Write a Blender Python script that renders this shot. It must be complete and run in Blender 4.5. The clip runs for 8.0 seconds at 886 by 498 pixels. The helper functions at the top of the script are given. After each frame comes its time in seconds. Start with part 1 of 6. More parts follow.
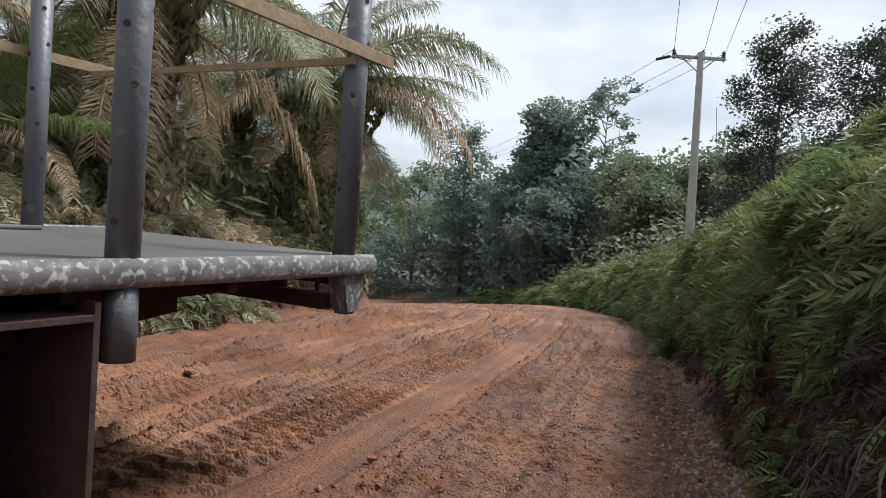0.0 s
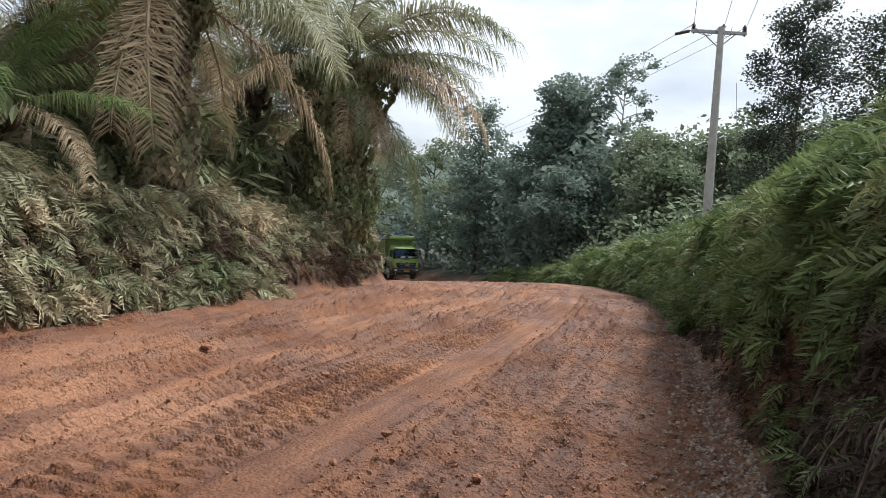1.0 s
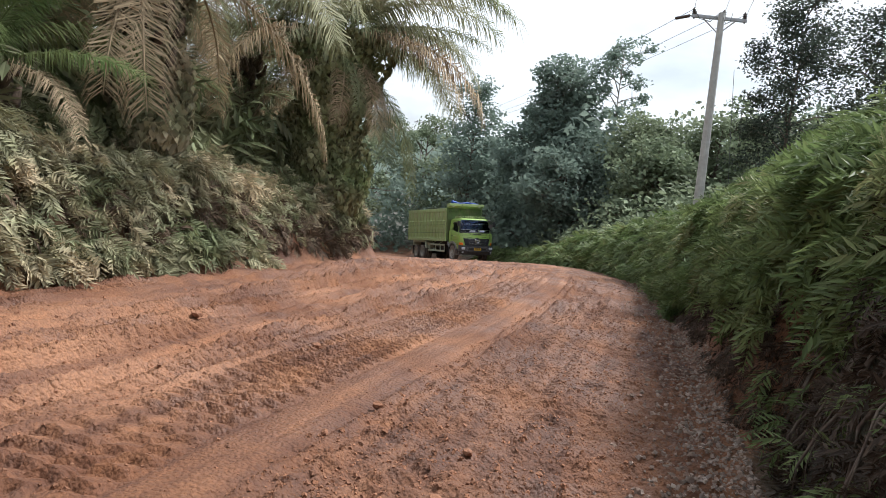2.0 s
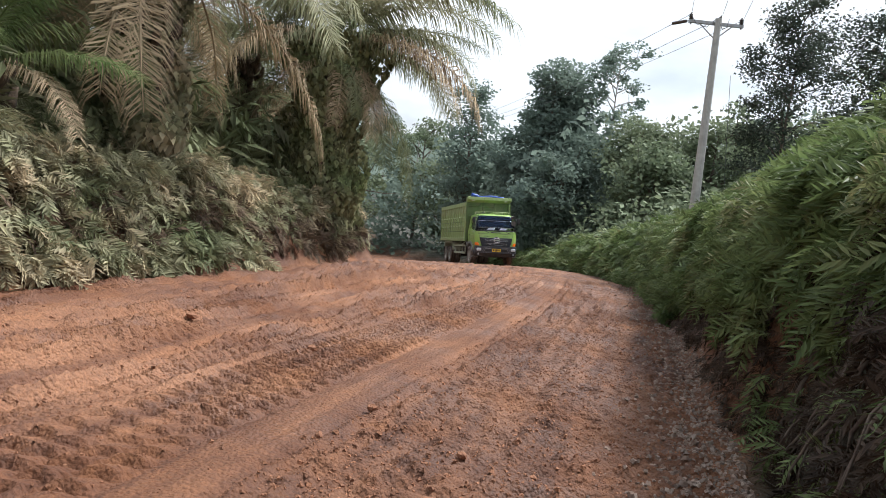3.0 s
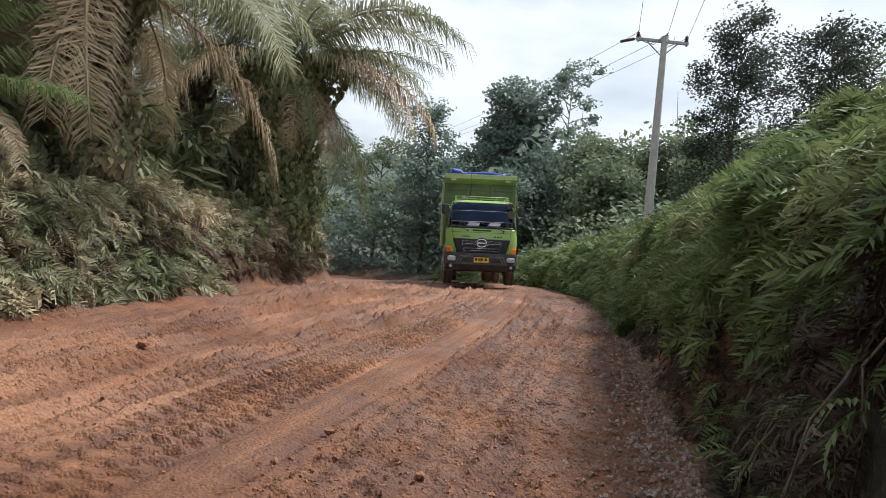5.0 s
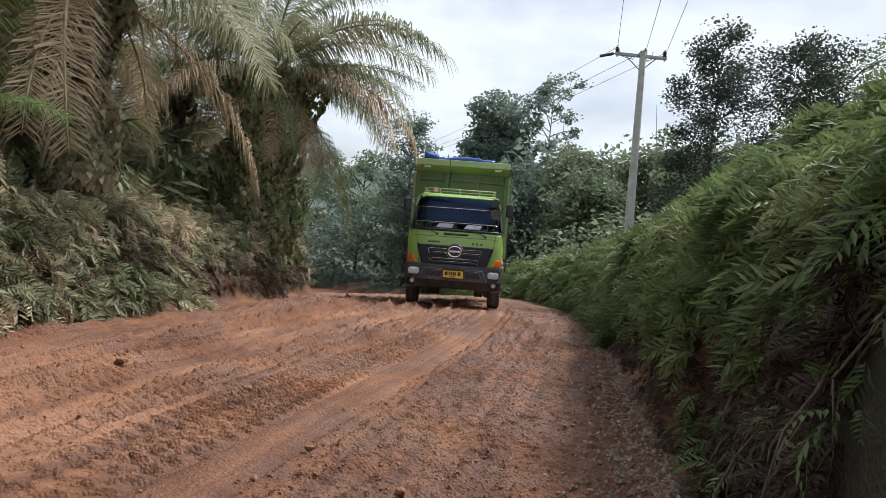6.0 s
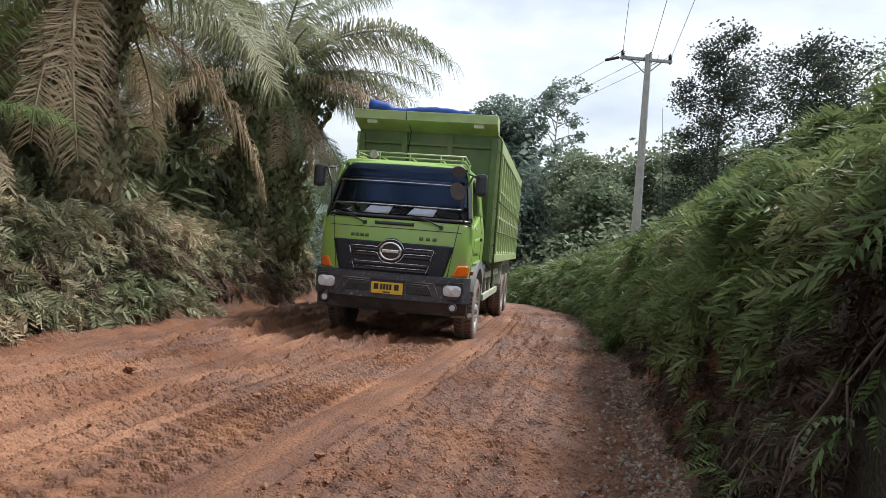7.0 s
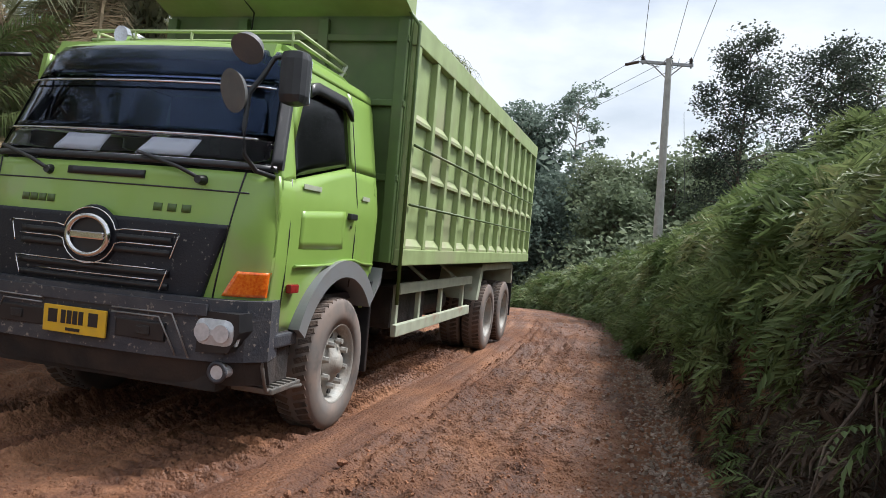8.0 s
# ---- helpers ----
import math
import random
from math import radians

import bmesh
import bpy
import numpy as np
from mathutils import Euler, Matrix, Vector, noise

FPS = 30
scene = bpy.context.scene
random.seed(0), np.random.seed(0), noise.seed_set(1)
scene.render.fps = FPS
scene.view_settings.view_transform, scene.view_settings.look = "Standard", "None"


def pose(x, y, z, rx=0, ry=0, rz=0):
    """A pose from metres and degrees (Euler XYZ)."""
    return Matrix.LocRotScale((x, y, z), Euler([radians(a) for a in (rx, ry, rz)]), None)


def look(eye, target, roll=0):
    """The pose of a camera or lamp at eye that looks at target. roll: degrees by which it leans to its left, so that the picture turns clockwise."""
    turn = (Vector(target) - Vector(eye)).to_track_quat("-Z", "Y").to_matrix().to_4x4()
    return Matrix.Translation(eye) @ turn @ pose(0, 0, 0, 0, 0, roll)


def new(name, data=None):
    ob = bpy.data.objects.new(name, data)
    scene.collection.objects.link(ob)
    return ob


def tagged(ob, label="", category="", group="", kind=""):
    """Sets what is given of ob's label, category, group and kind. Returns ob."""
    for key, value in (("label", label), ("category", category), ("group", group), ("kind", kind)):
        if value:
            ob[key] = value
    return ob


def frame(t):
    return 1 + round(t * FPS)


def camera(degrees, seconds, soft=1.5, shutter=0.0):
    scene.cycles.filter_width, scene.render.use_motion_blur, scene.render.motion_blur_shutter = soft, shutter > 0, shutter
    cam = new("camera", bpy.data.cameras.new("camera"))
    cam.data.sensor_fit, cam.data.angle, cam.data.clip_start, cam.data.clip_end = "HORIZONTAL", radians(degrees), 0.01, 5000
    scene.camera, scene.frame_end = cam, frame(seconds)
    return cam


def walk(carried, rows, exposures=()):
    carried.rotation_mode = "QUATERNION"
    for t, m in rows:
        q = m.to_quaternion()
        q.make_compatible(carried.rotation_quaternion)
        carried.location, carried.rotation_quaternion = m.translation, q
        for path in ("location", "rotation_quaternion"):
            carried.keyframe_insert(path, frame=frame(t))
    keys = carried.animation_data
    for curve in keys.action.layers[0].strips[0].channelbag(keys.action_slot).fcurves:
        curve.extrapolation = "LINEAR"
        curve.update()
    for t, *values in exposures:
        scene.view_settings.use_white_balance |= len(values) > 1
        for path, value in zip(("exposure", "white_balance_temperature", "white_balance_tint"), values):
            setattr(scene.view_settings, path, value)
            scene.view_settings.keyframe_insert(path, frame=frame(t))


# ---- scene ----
LENS = 64.45
PATH = [
    (0.0, 0.000, 0.000, 1.615, 0.20, -2.48, -4.26),
    (0.5, 0.009, 0.008, 1.608, 0.38, -3.23, -4.20),
    (1.0, 0.004, 0.023, 1.597, 1.44, -4.34, -4.30),
    (1.5, -0.022, 0.020, 1.597, 1.60, -5.18, -5.34),
    (2.0, -0.055, 0.045, 1.571, 0.69, -6.10, -6.50),
    (3.5, -0.046, 0.031, 1.570, 0.16, -5.38, -7.19),
    (4.0, -0.058, -0.001, 1.567, -2.43, -4.65, -6.99),
    (4.5, -0.031, 0.033, 1.575, -2.32, -4.33, -5.75),
    (6.0, 0.016, 0.005, 1.601, -4.29, -2.84, -5.41),
    (6.5, 0.012, 0.006, 1.608, -4.10, -2.23, -5.09),
    (7.0, -0.001, 0.009, 1.611, -3.82, -2.50, -5.00),
    (7.5, -0.002, 0.008, 1.611, -2.76, -2.81, -4.48),
    (8.0, -0.004, 0.003, 1.620, -2.16, -2.12, -4.53),
]
cam = camera(LENS, 8.0, soft=0.65)
LIGHT = [(0.0, 0.12), (0.5, 0.2), (1.0, 0.28), (1.5, 0.39), (2.0, 0.45), (3.5, 0.43), (4.5, 0.3), (6.0, 0.18), (6.5, 0.18), (7.0, 0.28), (7.5, 0.36), (8.0, 0.24)]   # the film brightens as the view drops from the sky
walk(cam, [(t, pose(x, y, z, 90 + p, r, w)) for t, x, y, z, w, p, r in PATH], [(t, stops, 6150, 10) for t, stops in LIGHT])

# ---- world and sun ----
SUN_EL, SUN_AZ = radians(57), radians(66)   # sun to the right of the road, behind thin cloud
world = bpy.data.worlds.new("overcast_sky")
scene.world = world
world.use_nodes = True
wn, wl = world.node_tree.nodes, world.node_tree.links
wn.clear()
w_out, w_bg = wn.new("ShaderNodeOutputWorld"), wn.new("ShaderNodeBackground")
w_sky = wn.new("ShaderNodeTexSky")
w_sky.sky_type, w_sky.sun_disc = "NISHITA", False
w_sky.sun_elevation, w_sky.sun_rotation = SUN_EL, SUN_AZ
w_sky.dust_density = 3.0
w_co, w_map = wn.new("ShaderNodeTexCoord"), wn.new("ShaderNodeMapping")
w_map.inputs["Scale"].default_value = (1.0, 1.0, 2.4)
w_noise = wn.new("ShaderNodeTexNoise")
w_noise.inputs["Scale"].default_value, w_noise.inputs["Detail"].default_value = 3.4, 6.0
w_ramp = wn.new("ShaderNodeValToRGB")
w_ramp.color_ramp.elements[0].position, w_ramp.color_ramp.elements[1].position = 0.36, 0.56
w_ramp.color_ramp.elements[0].color, w_ramp.color_ramp.elements[1].color = (0.5, 0.5, 0.5, 1), (1, 1, 1, 1)
w_mix = wn.new("ShaderNodeMix")
w_mix.data_type = "RGBA"
w_mix.inputs[7].default_value = (8.5, 8.9, 9.3, 1)   # bright thin cloud
wl.new(w_co.outputs["Generated"], w_map.inputs["Vector"])
wl.new(w_map.outputs["Vector"], w_noise.inputs["Vector"])
wl.new(w_noise.outputs["Fac"], w_ramp.inputs["Fac"])
wl.new(w_ramp.outputs["Color"], w_mix.inputs[0])
wl.new(w_sky.outputs["Color"], w_mix.inputs[6])
wl.new(w_mix.outputs[2], w_bg.inputs["Color"])
w_bg.inputs["Strength"].default_value = 0.1
wl.new(w_bg.outputs["Background"], w_out.inputs["Surface"])

sun_data = bpy.data.lights.new("sun", "SUN")
sun_data.energy, sun_data.angle, sun_data.color = 4.7, radians(13), (1.0, 0.97, 0.93)
sun = new("sun", sun_data)
sun.matrix_basis = look((60 * math.cos(SUN_EL) * math.sin(SUN_AZ), 60 * math.cos(SUN_EL) * math.cos(SUN_AZ), 60 * math.sin(SUN_EL)), (0, 0, 0))


# ---- materials ----
def mat(name, base, rough=0.8, metal=0.0, grain=None, spots=None, bump=0.0, bump_scale=40.0, island=0.0, coat=0.0):
    """Principled material. grain: (colour, scale, amount); spots: (colour, scale, low, high); island: value change per piece."""
    m = bpy.data.materials.new(name)
    m.use_nodes = True
    n, l = m.node_tree.nodes, m.node_tree.links
    b = n["Principled BSDF"]
    b.inputs["Roughness"].default_value, b.inputs["Metallic"].default_value = rough, metal
    b.inputs["Coat Weight"].default_value = coat
    co = n.new("ShaderNodeTexCoord")
    at = co.outputs["Object"]
    rgb = n.new("ShaderNodeRGB")
    rgb.outputs[0].default_value = (*base, 1)
    out = rgb.outputs[0]

    def mix(fac, a, colour, kind="MIX"):
        x = n.new("ShaderNodeMix")
        x.data_type, x.blend_type = "RGBA", kind
        if isinstance(fac, float):
            x.inputs[0].default_value = fac
        else:
            l.new(fac, x.inputs[0])
        l.new(a, x.inputs[6])
        if isinstance(colour, tuple):
            x.inputs[7].default_value = (*colour, 1)
        else:
            l.new(colour, x.inputs[7])
        return x.outputs[2]

    def tex(scale, detail=6.0):
        t = n.new("ShaderNodeTexNoise")
        t.inputs["Scale"].default_value, t.inputs["Detail"].default_value = scale, detail
        l.new(at, t.inputs["Vector"])
        return t.outputs["Fac"]

    def span(value, lo, hi, to_lo=0.0, to_hi=1.0):
        r = n.new("ShaderNodeMapRange")
        r.inputs["From Min"].default_value, r.inputs["From Max"].default_value = lo, hi
        r.inputs["To Min"].default_value, r.inputs["To Max"].default_value = to_lo, to_hi
        l.new(value, r.inputs["Value"])
        return r.outputs["Result"]

    if grain:
        out = mix(span(tex(grain[1]), 0.35, 0.65, 0.0, grain[2]), out, grain[0])
    if spots:
        out = mix(span(tex(spots[1], 3.0), spots[2], spots[3]), out, spots[0])
    if island:
        g = n.new("ShaderNodeNewGeometry")
        hsv = n.new("ShaderNodeHueSaturation")
        l.new(span(g.outputs["Random Per Island"], 0, 1, 1 - island, 1 + island), hsv.inputs["Value"])
        l.new(out, hsv.inputs["Color"])
        out = hsv.outputs["Color"]
    l.new(out, b.inputs["Base Color"])
    if bump:
        bp = n.new("ShaderNodeBump")
        bp.inputs["Strength"].default_value, bp.inputs["Distance"].default_value = bump, 0.02
        l.new(tex(bump_scale), bp.inputs["Height"])
        l.new(bp.outputs["Normal"], b.inputs["Normal"])
    return m


def leaf_mat(name, base, other, scale=0.8, dust=None, island=0.35, rough=0.65, through_light=0.3):
    """Leaf: gloss and colour that vary plant by plant and leaf by leaf, and some light passing through the blade."""
    m = mat(name, base, rough, 0.0, (other, scale, 0.9), dust, island=island)
    n, l = m.node_tree.nodes, m.node_tree.links
    b, out = n["Principled BSDF"], n["Material Output"]
    b.inputs["Specular IOR Level"].default_value = 0.2
    colour = b.inputs["Base Color"].links[0].from_socket
    tr, mx = n.new("ShaderNodeBsdfTranslucent"), n.new("ShaderNodeMixShader")
    mx.inputs[0].default_value = through_light
    l.new(colour, tr.inputs["Color"])
    l.new(b.outputs[0], mx.inputs[1]), l.new(tr.outputs[0], mx.inputs[2])
    l.new(mx.outputs[0], out.inputs["Surface"])
    return m


# ---- building helpers ----
def np_mesh(name, verts, faces, material=None, smooth=False):
    """A mesh from vertex (n, 3) and face (m, 3 or 4) arrays."""
    me = bpy.data.meshes.new(name)
    k = faces.shape[1]
    me.vertices.add(len(verts))
    me.vertices.foreach_set("co", np.ascontiguousarray(verts, dtype=np.float32).ravel())
    me.loops.add(faces.size)
    me.loops.foreach_set("vertex_index", np.ascontiguousarray(faces, dtype=np.int32).ravel())
    me.polygons.add(len(faces))
    me.polygons.foreach_set("loop_start", np.arange(0, faces.size, k, dtype=np.int32))
    me.polygons.foreach_set("use_smooth", np.full(len(faces), smooth))
    me.update(calc_edges=True)
    if material:
        me.materials.append(material)
    return me


def scatter(tv, tf, rot, at):
    """Copies of a template (verts tv, faces tf) by matrices rot (k, 3, 3) at places at (k, 3)."""
    v = np.einsum("kij,nj->kni", rot, tv) + at[:, None, :]
    f = tf[None] + (np.arange(len(at)) * len(tv))[:, None, None]
    return v.reshape(-1, 3), f.reshape(-1, tf.shape[1])


def rotations(yaw, pitch, roll, size):
    """Turn matrices: roll about y, then pitch about x, then yaw about z, times size."""
    cy, sy, cp, sp, cr, sr = np.cos(yaw), np.sin(yaw), np.cos(pitch), np.sin(pitch), np.cos(roll), np.sin(roll)
    o, z = np.ones_like(cy), np.zeros_like(cy)
    a = np.stack([np.stack([cy, -sy, z], -1), np.stack([sy, cy, z], -1), np.stack([z, z, o], -1)], -2)
    b = np.stack([np.stack([o, z, z], -1), np.stack([z, cp, -sp], -1), np.stack([z, sp, cp], -1)], -2)
    c = np.stack([np.stack([cr, z, sr], -1), np.stack([z, o, z], -1), np.stack([-sr, z, cr], -1)], -2)
    return a @ b @ c * np.asarray(size)[:, None, None]


def join(pieces):
    """Joins (verts, faces) pairs."""
    vs, fs, k = [], [], 0
    for v, f in pieces:
        vs.append(v)
        fs.append(f + k)
        k += len(v)
    return np.concatenate(vs), np.concatenate(fs)


def part(name, bm, material, parent, label=""):
    """Links a bmesh or a mesh as one mesh object under parent."""
    if isinstance(bm, bmesh.types.BMesh):
        me = bpy.data.meshes.new(name)
        bm.to_mesh(me)
        bm.free()
    else:
        me = bm
    if material and not me.materials:
        me.materials.append(material)
    ob = new(name, me)
    ob.parent = parent
    if label:
        ob["label"] = label
    return ob


def box(bm, x0, x1, y0, y1, z0, z1, bevel=0.0):
    """Adds a box, with rounded edges where bevel is given."""
    r = bmesh.ops.create_cube(bm, size=1.0, matrix=Matrix.LocRotScale(((x0 + x1) / 2, (y0 + y1) / 2, (z0 + z1) / 2), None, (x1 - x0, y1 - y0, z1 - z0)))
    if bevel:
        e = list({e for v in r["verts"] for e in v.link_edges})
        bmesh.ops.bevel(bm, geom=e, offset=bevel, segments=2, profile=0.6, affect="EDGES")
    return bm


def boxed(*dims, bevel=0.01):
    return box(bmesh.new(), *dims, bevel=bevel)


def rod(bm, a, b, r0, r1=None, sides=10, caps=True):
    """Adds a round bar from a to b."""
    a, b = Vector(a), Vector(b)
    q = (b - a).to_track_quat("Z", "Y").to_matrix().to_4x4()
    bmesh.ops.create_cone(bm, cap_ends=caps, segments=sides, radius1=r0, radius2=r0 if r1 is None else r1, depth=(b - a).length, matrix=Matrix.Translation((a + b) / 2) @ q)
    return bm


def tube(bm, points, r, sides=8):
    """Adds a bent round bar along points; r is a radius or one for each point."""
    rs = r if isinstance(r, (list, tuple)) else [r] * len(points)
    rings = []
    pts = [Vector(p) for p in points]
    for i, p in enumerate(pts):
        d = (pts[min(i + 1, len(pts) - 1)] - pts[max(i - 1, 0)]).normalized()
        q = d.to_track_quat("Z", "Y")
        rings.append([bm.verts.new(p + q @ Vector((rs[i] * math.cos(2 * math.pi * k / sides), rs[i] * math.sin(2 * math.pi * k / sides), 0))) for k in range(sides)])
    for a, b in zip(rings, rings[1:]):
        for k in range(sides):
            f = bm.faces.new((a[k], a[(k + 1) % sides], b[(k + 1) % sides], b[k]))
            f.smooth = True
    bm.faces.new(rings[0][::-1]), bm.faces.new(rings[-1])
    return bm


def prism(bm, outline, axis, lo, hi):
    """Adds a plate: a closed outline of (u, v) pushed from lo to hi along axis 'x' (u=y, v=z), 'y' (u=x, v=z) or 'z' (u=x, v=y)."""
    def at(u, v, w):
        return {"x": (w, u, v), "y": (u, w, v), "z": (u, v, w)}[axis]
    a = [bm.verts.new(at(u, v, lo)) for u, v in outline]
    b = [bm.verts.new(at(u, v, hi)) for u, v in outline]
    n = len(outline)
    bm.faces.new(a), bm.faces.new(b[::-1])
    for i in range(n):
        bm.faces.new((a[i], b[i], b[(i + 1) % n], a[(i + 1) % n]))
    bmesh.ops.recalc_face_normals(bm, faces=bm.faces)
    return bm


def empty(name, m=None, **tags):
    ob = new(name)
    if m:
        ob.matrix_basis = m
    return tagged(ob, **tags)


# ---- the lie of the land ----
def curve_of(points, reach=2.5):
    """A smooth function through (y, value) points."""
    ys = np.arange(-80, 140, 0.25)
    p = np.array(points, float)
    v = np.interp(ys, p[:, 0], p[:, 1])
    k = np.hanning(int(reach / 0.25) * 2 + 1)
    k /= k.sum()
    pad = len(k) // 2
    v = np.convolve(np.pad(v, pad, mode="edge"), k, "valid")
    return lambda y: np.interp(y, ys, v)


track = curve_of([(-80, -32), (0, -2.25), (3.54, -0.97), (4.46, -0.66), (6.9, 0.1), (10, 1.05), (15, 2.4), (20.3, 3.5), (27, 4.3), (33, 4.5), (40, 3.7), (47, 2.2), (55, -0.5), (65, -5), (140, -55)])
right_toe = curve_of([(-80, -27), (-10, -2.6), (0, 0.55), (4, 1.82), (5.5, 2.25), (7.0, 2.65), (10.7, 3.55), (17.3, 4.95), (21, 5.6), (26, 6.0), (32, 5.9), (38, 5.4), (45, 4.2), (52, 2.2), (62, -1.5), (75, -8), (140, -45)], 1.5)
left_toe = curve_of([(-80, -44), (-10, -11.5), (0, -7.0), (5, -5.0), (7, -4.35), (8.7, -3.92), (10.6, -3.45), (13.3, -2.75), (15.8, -2.1), (19.4, -1.75), (24, -2.6), (30, -3.5), (36, -4.4), (45, -5.8), (60, -13), (75, -21), (140, -58)], 1.5)
right_high = curve_of([(-80, 2.6), (4, 2.55), (8, 2.5), (13, 2.35), (17, 2.1), (25, 2.0), (35, 1.4), (45, 0.9), (140, 1)])
left_high = curve_of([(-80, 1.2), (5, 1.4), (10, 1.35), (13, 1.1), (20, 0.9), (30, 0.8), (140, 0.8)])
grade = curve_of([(-80, 0.5), (0, 0.02), (4, 0), (5.85, -0.06), (8.7, -0.2), (11.8, -0.38), (15, -0.54), (18, -0.74), (27.5, -1.53), (31.7, -1.97), (34.8, -2.37), (45.8, -3.9), (62, -6.1), (75, -7), (140, -7)], 2.0)


def hash_noise(x, y, seed=0):
    """Smooth value noise on arrays, about -1 to 1."""
    rs = np.random.RandomState(seed)
    tab = rs.rand(256, 256) * 2 - 1
    xi, yi = np.floor(x).astype(int), np.floor(y).astype(int)
    fx, fy = x - xi, y - yi
    fx, fy = fx * fx * (3 - 2 * fx), fy * fy * (3 - 2 * fy)
    a, b = tab[xi % 256, yi % 256], tab[(xi + 1) % 256, yi % 256]
    c, d = tab[xi % 256, (yi + 1) % 256], tab[(xi + 1) % 256, (yi + 1) % 256]
    return (a * (1 - fx) + b * fx) * (1 - fy) + (c * (1 - fx) + d * fx) * fy


def smooth_step(x, lo, hi):
    t = np.clip((x - lo) / (hi - lo), 0, 1)
    return t * t * (3 - 2 * t)


def land(x, y):
    """Height of the ground without its fine relief."""
    r, l = x - right_toe(y), left_toe(y) - x
    wob = hash_noise(x * 0.6, y * 0.6, 3) + 0.5 * hash_noise(x * 1.7, y * 1.7, 4)
    r, l = r + 0.12 * hash_noise(x * 0 + 3, y * 0.9, 8), l + 0.15 * hash_noise(x * 0 + 5, y * 0.8, 9)
    z = grade(y) + 0 * x - 0.06 * np.clip(track(y) - x, 0, 8) * smooth_step(y, 14, 25)
    hollow = 1 - smooth_step(y, 4.4, 6.2)
    z = z + right_high(y) * (0.66 * smooth_step(r, 0.3 * hollow, 0.75 - 0.1 * hollow) + 0.34 * smooth_step(r, 0.4, 2.0)) + 0.05 * np.clip(r - 2, 0, 60)
    z = z + left_high(y) * (0.72 * smooth_step(l, 0.0, 0.7) + 0.28 * smooth_step(l, 0.4, 2.0)) + 0.03 * np.clip(l - 2, 0, 60)
    return z + 0.12 * wob * smooth_step(np.maximum(r, l), 0.1, 0.8)


def lateral(x, y):
    """Metres across the road from the smooth wheel-polished berm."""
    slope = (track(y + 0.2) - track(y - 0.2)) / 0.4
    return (x - track(y)) / np.sqrt(1 + slope * slope)


def scales(phase, soft=0.12):
    """Overlapping flakes pressed by tyre lugs: an abrupt near edge, then a gentle fall."""
    f = phase - np.floor(phase)
    return smooth_step(f, 0.0, soft) * (1 - f)


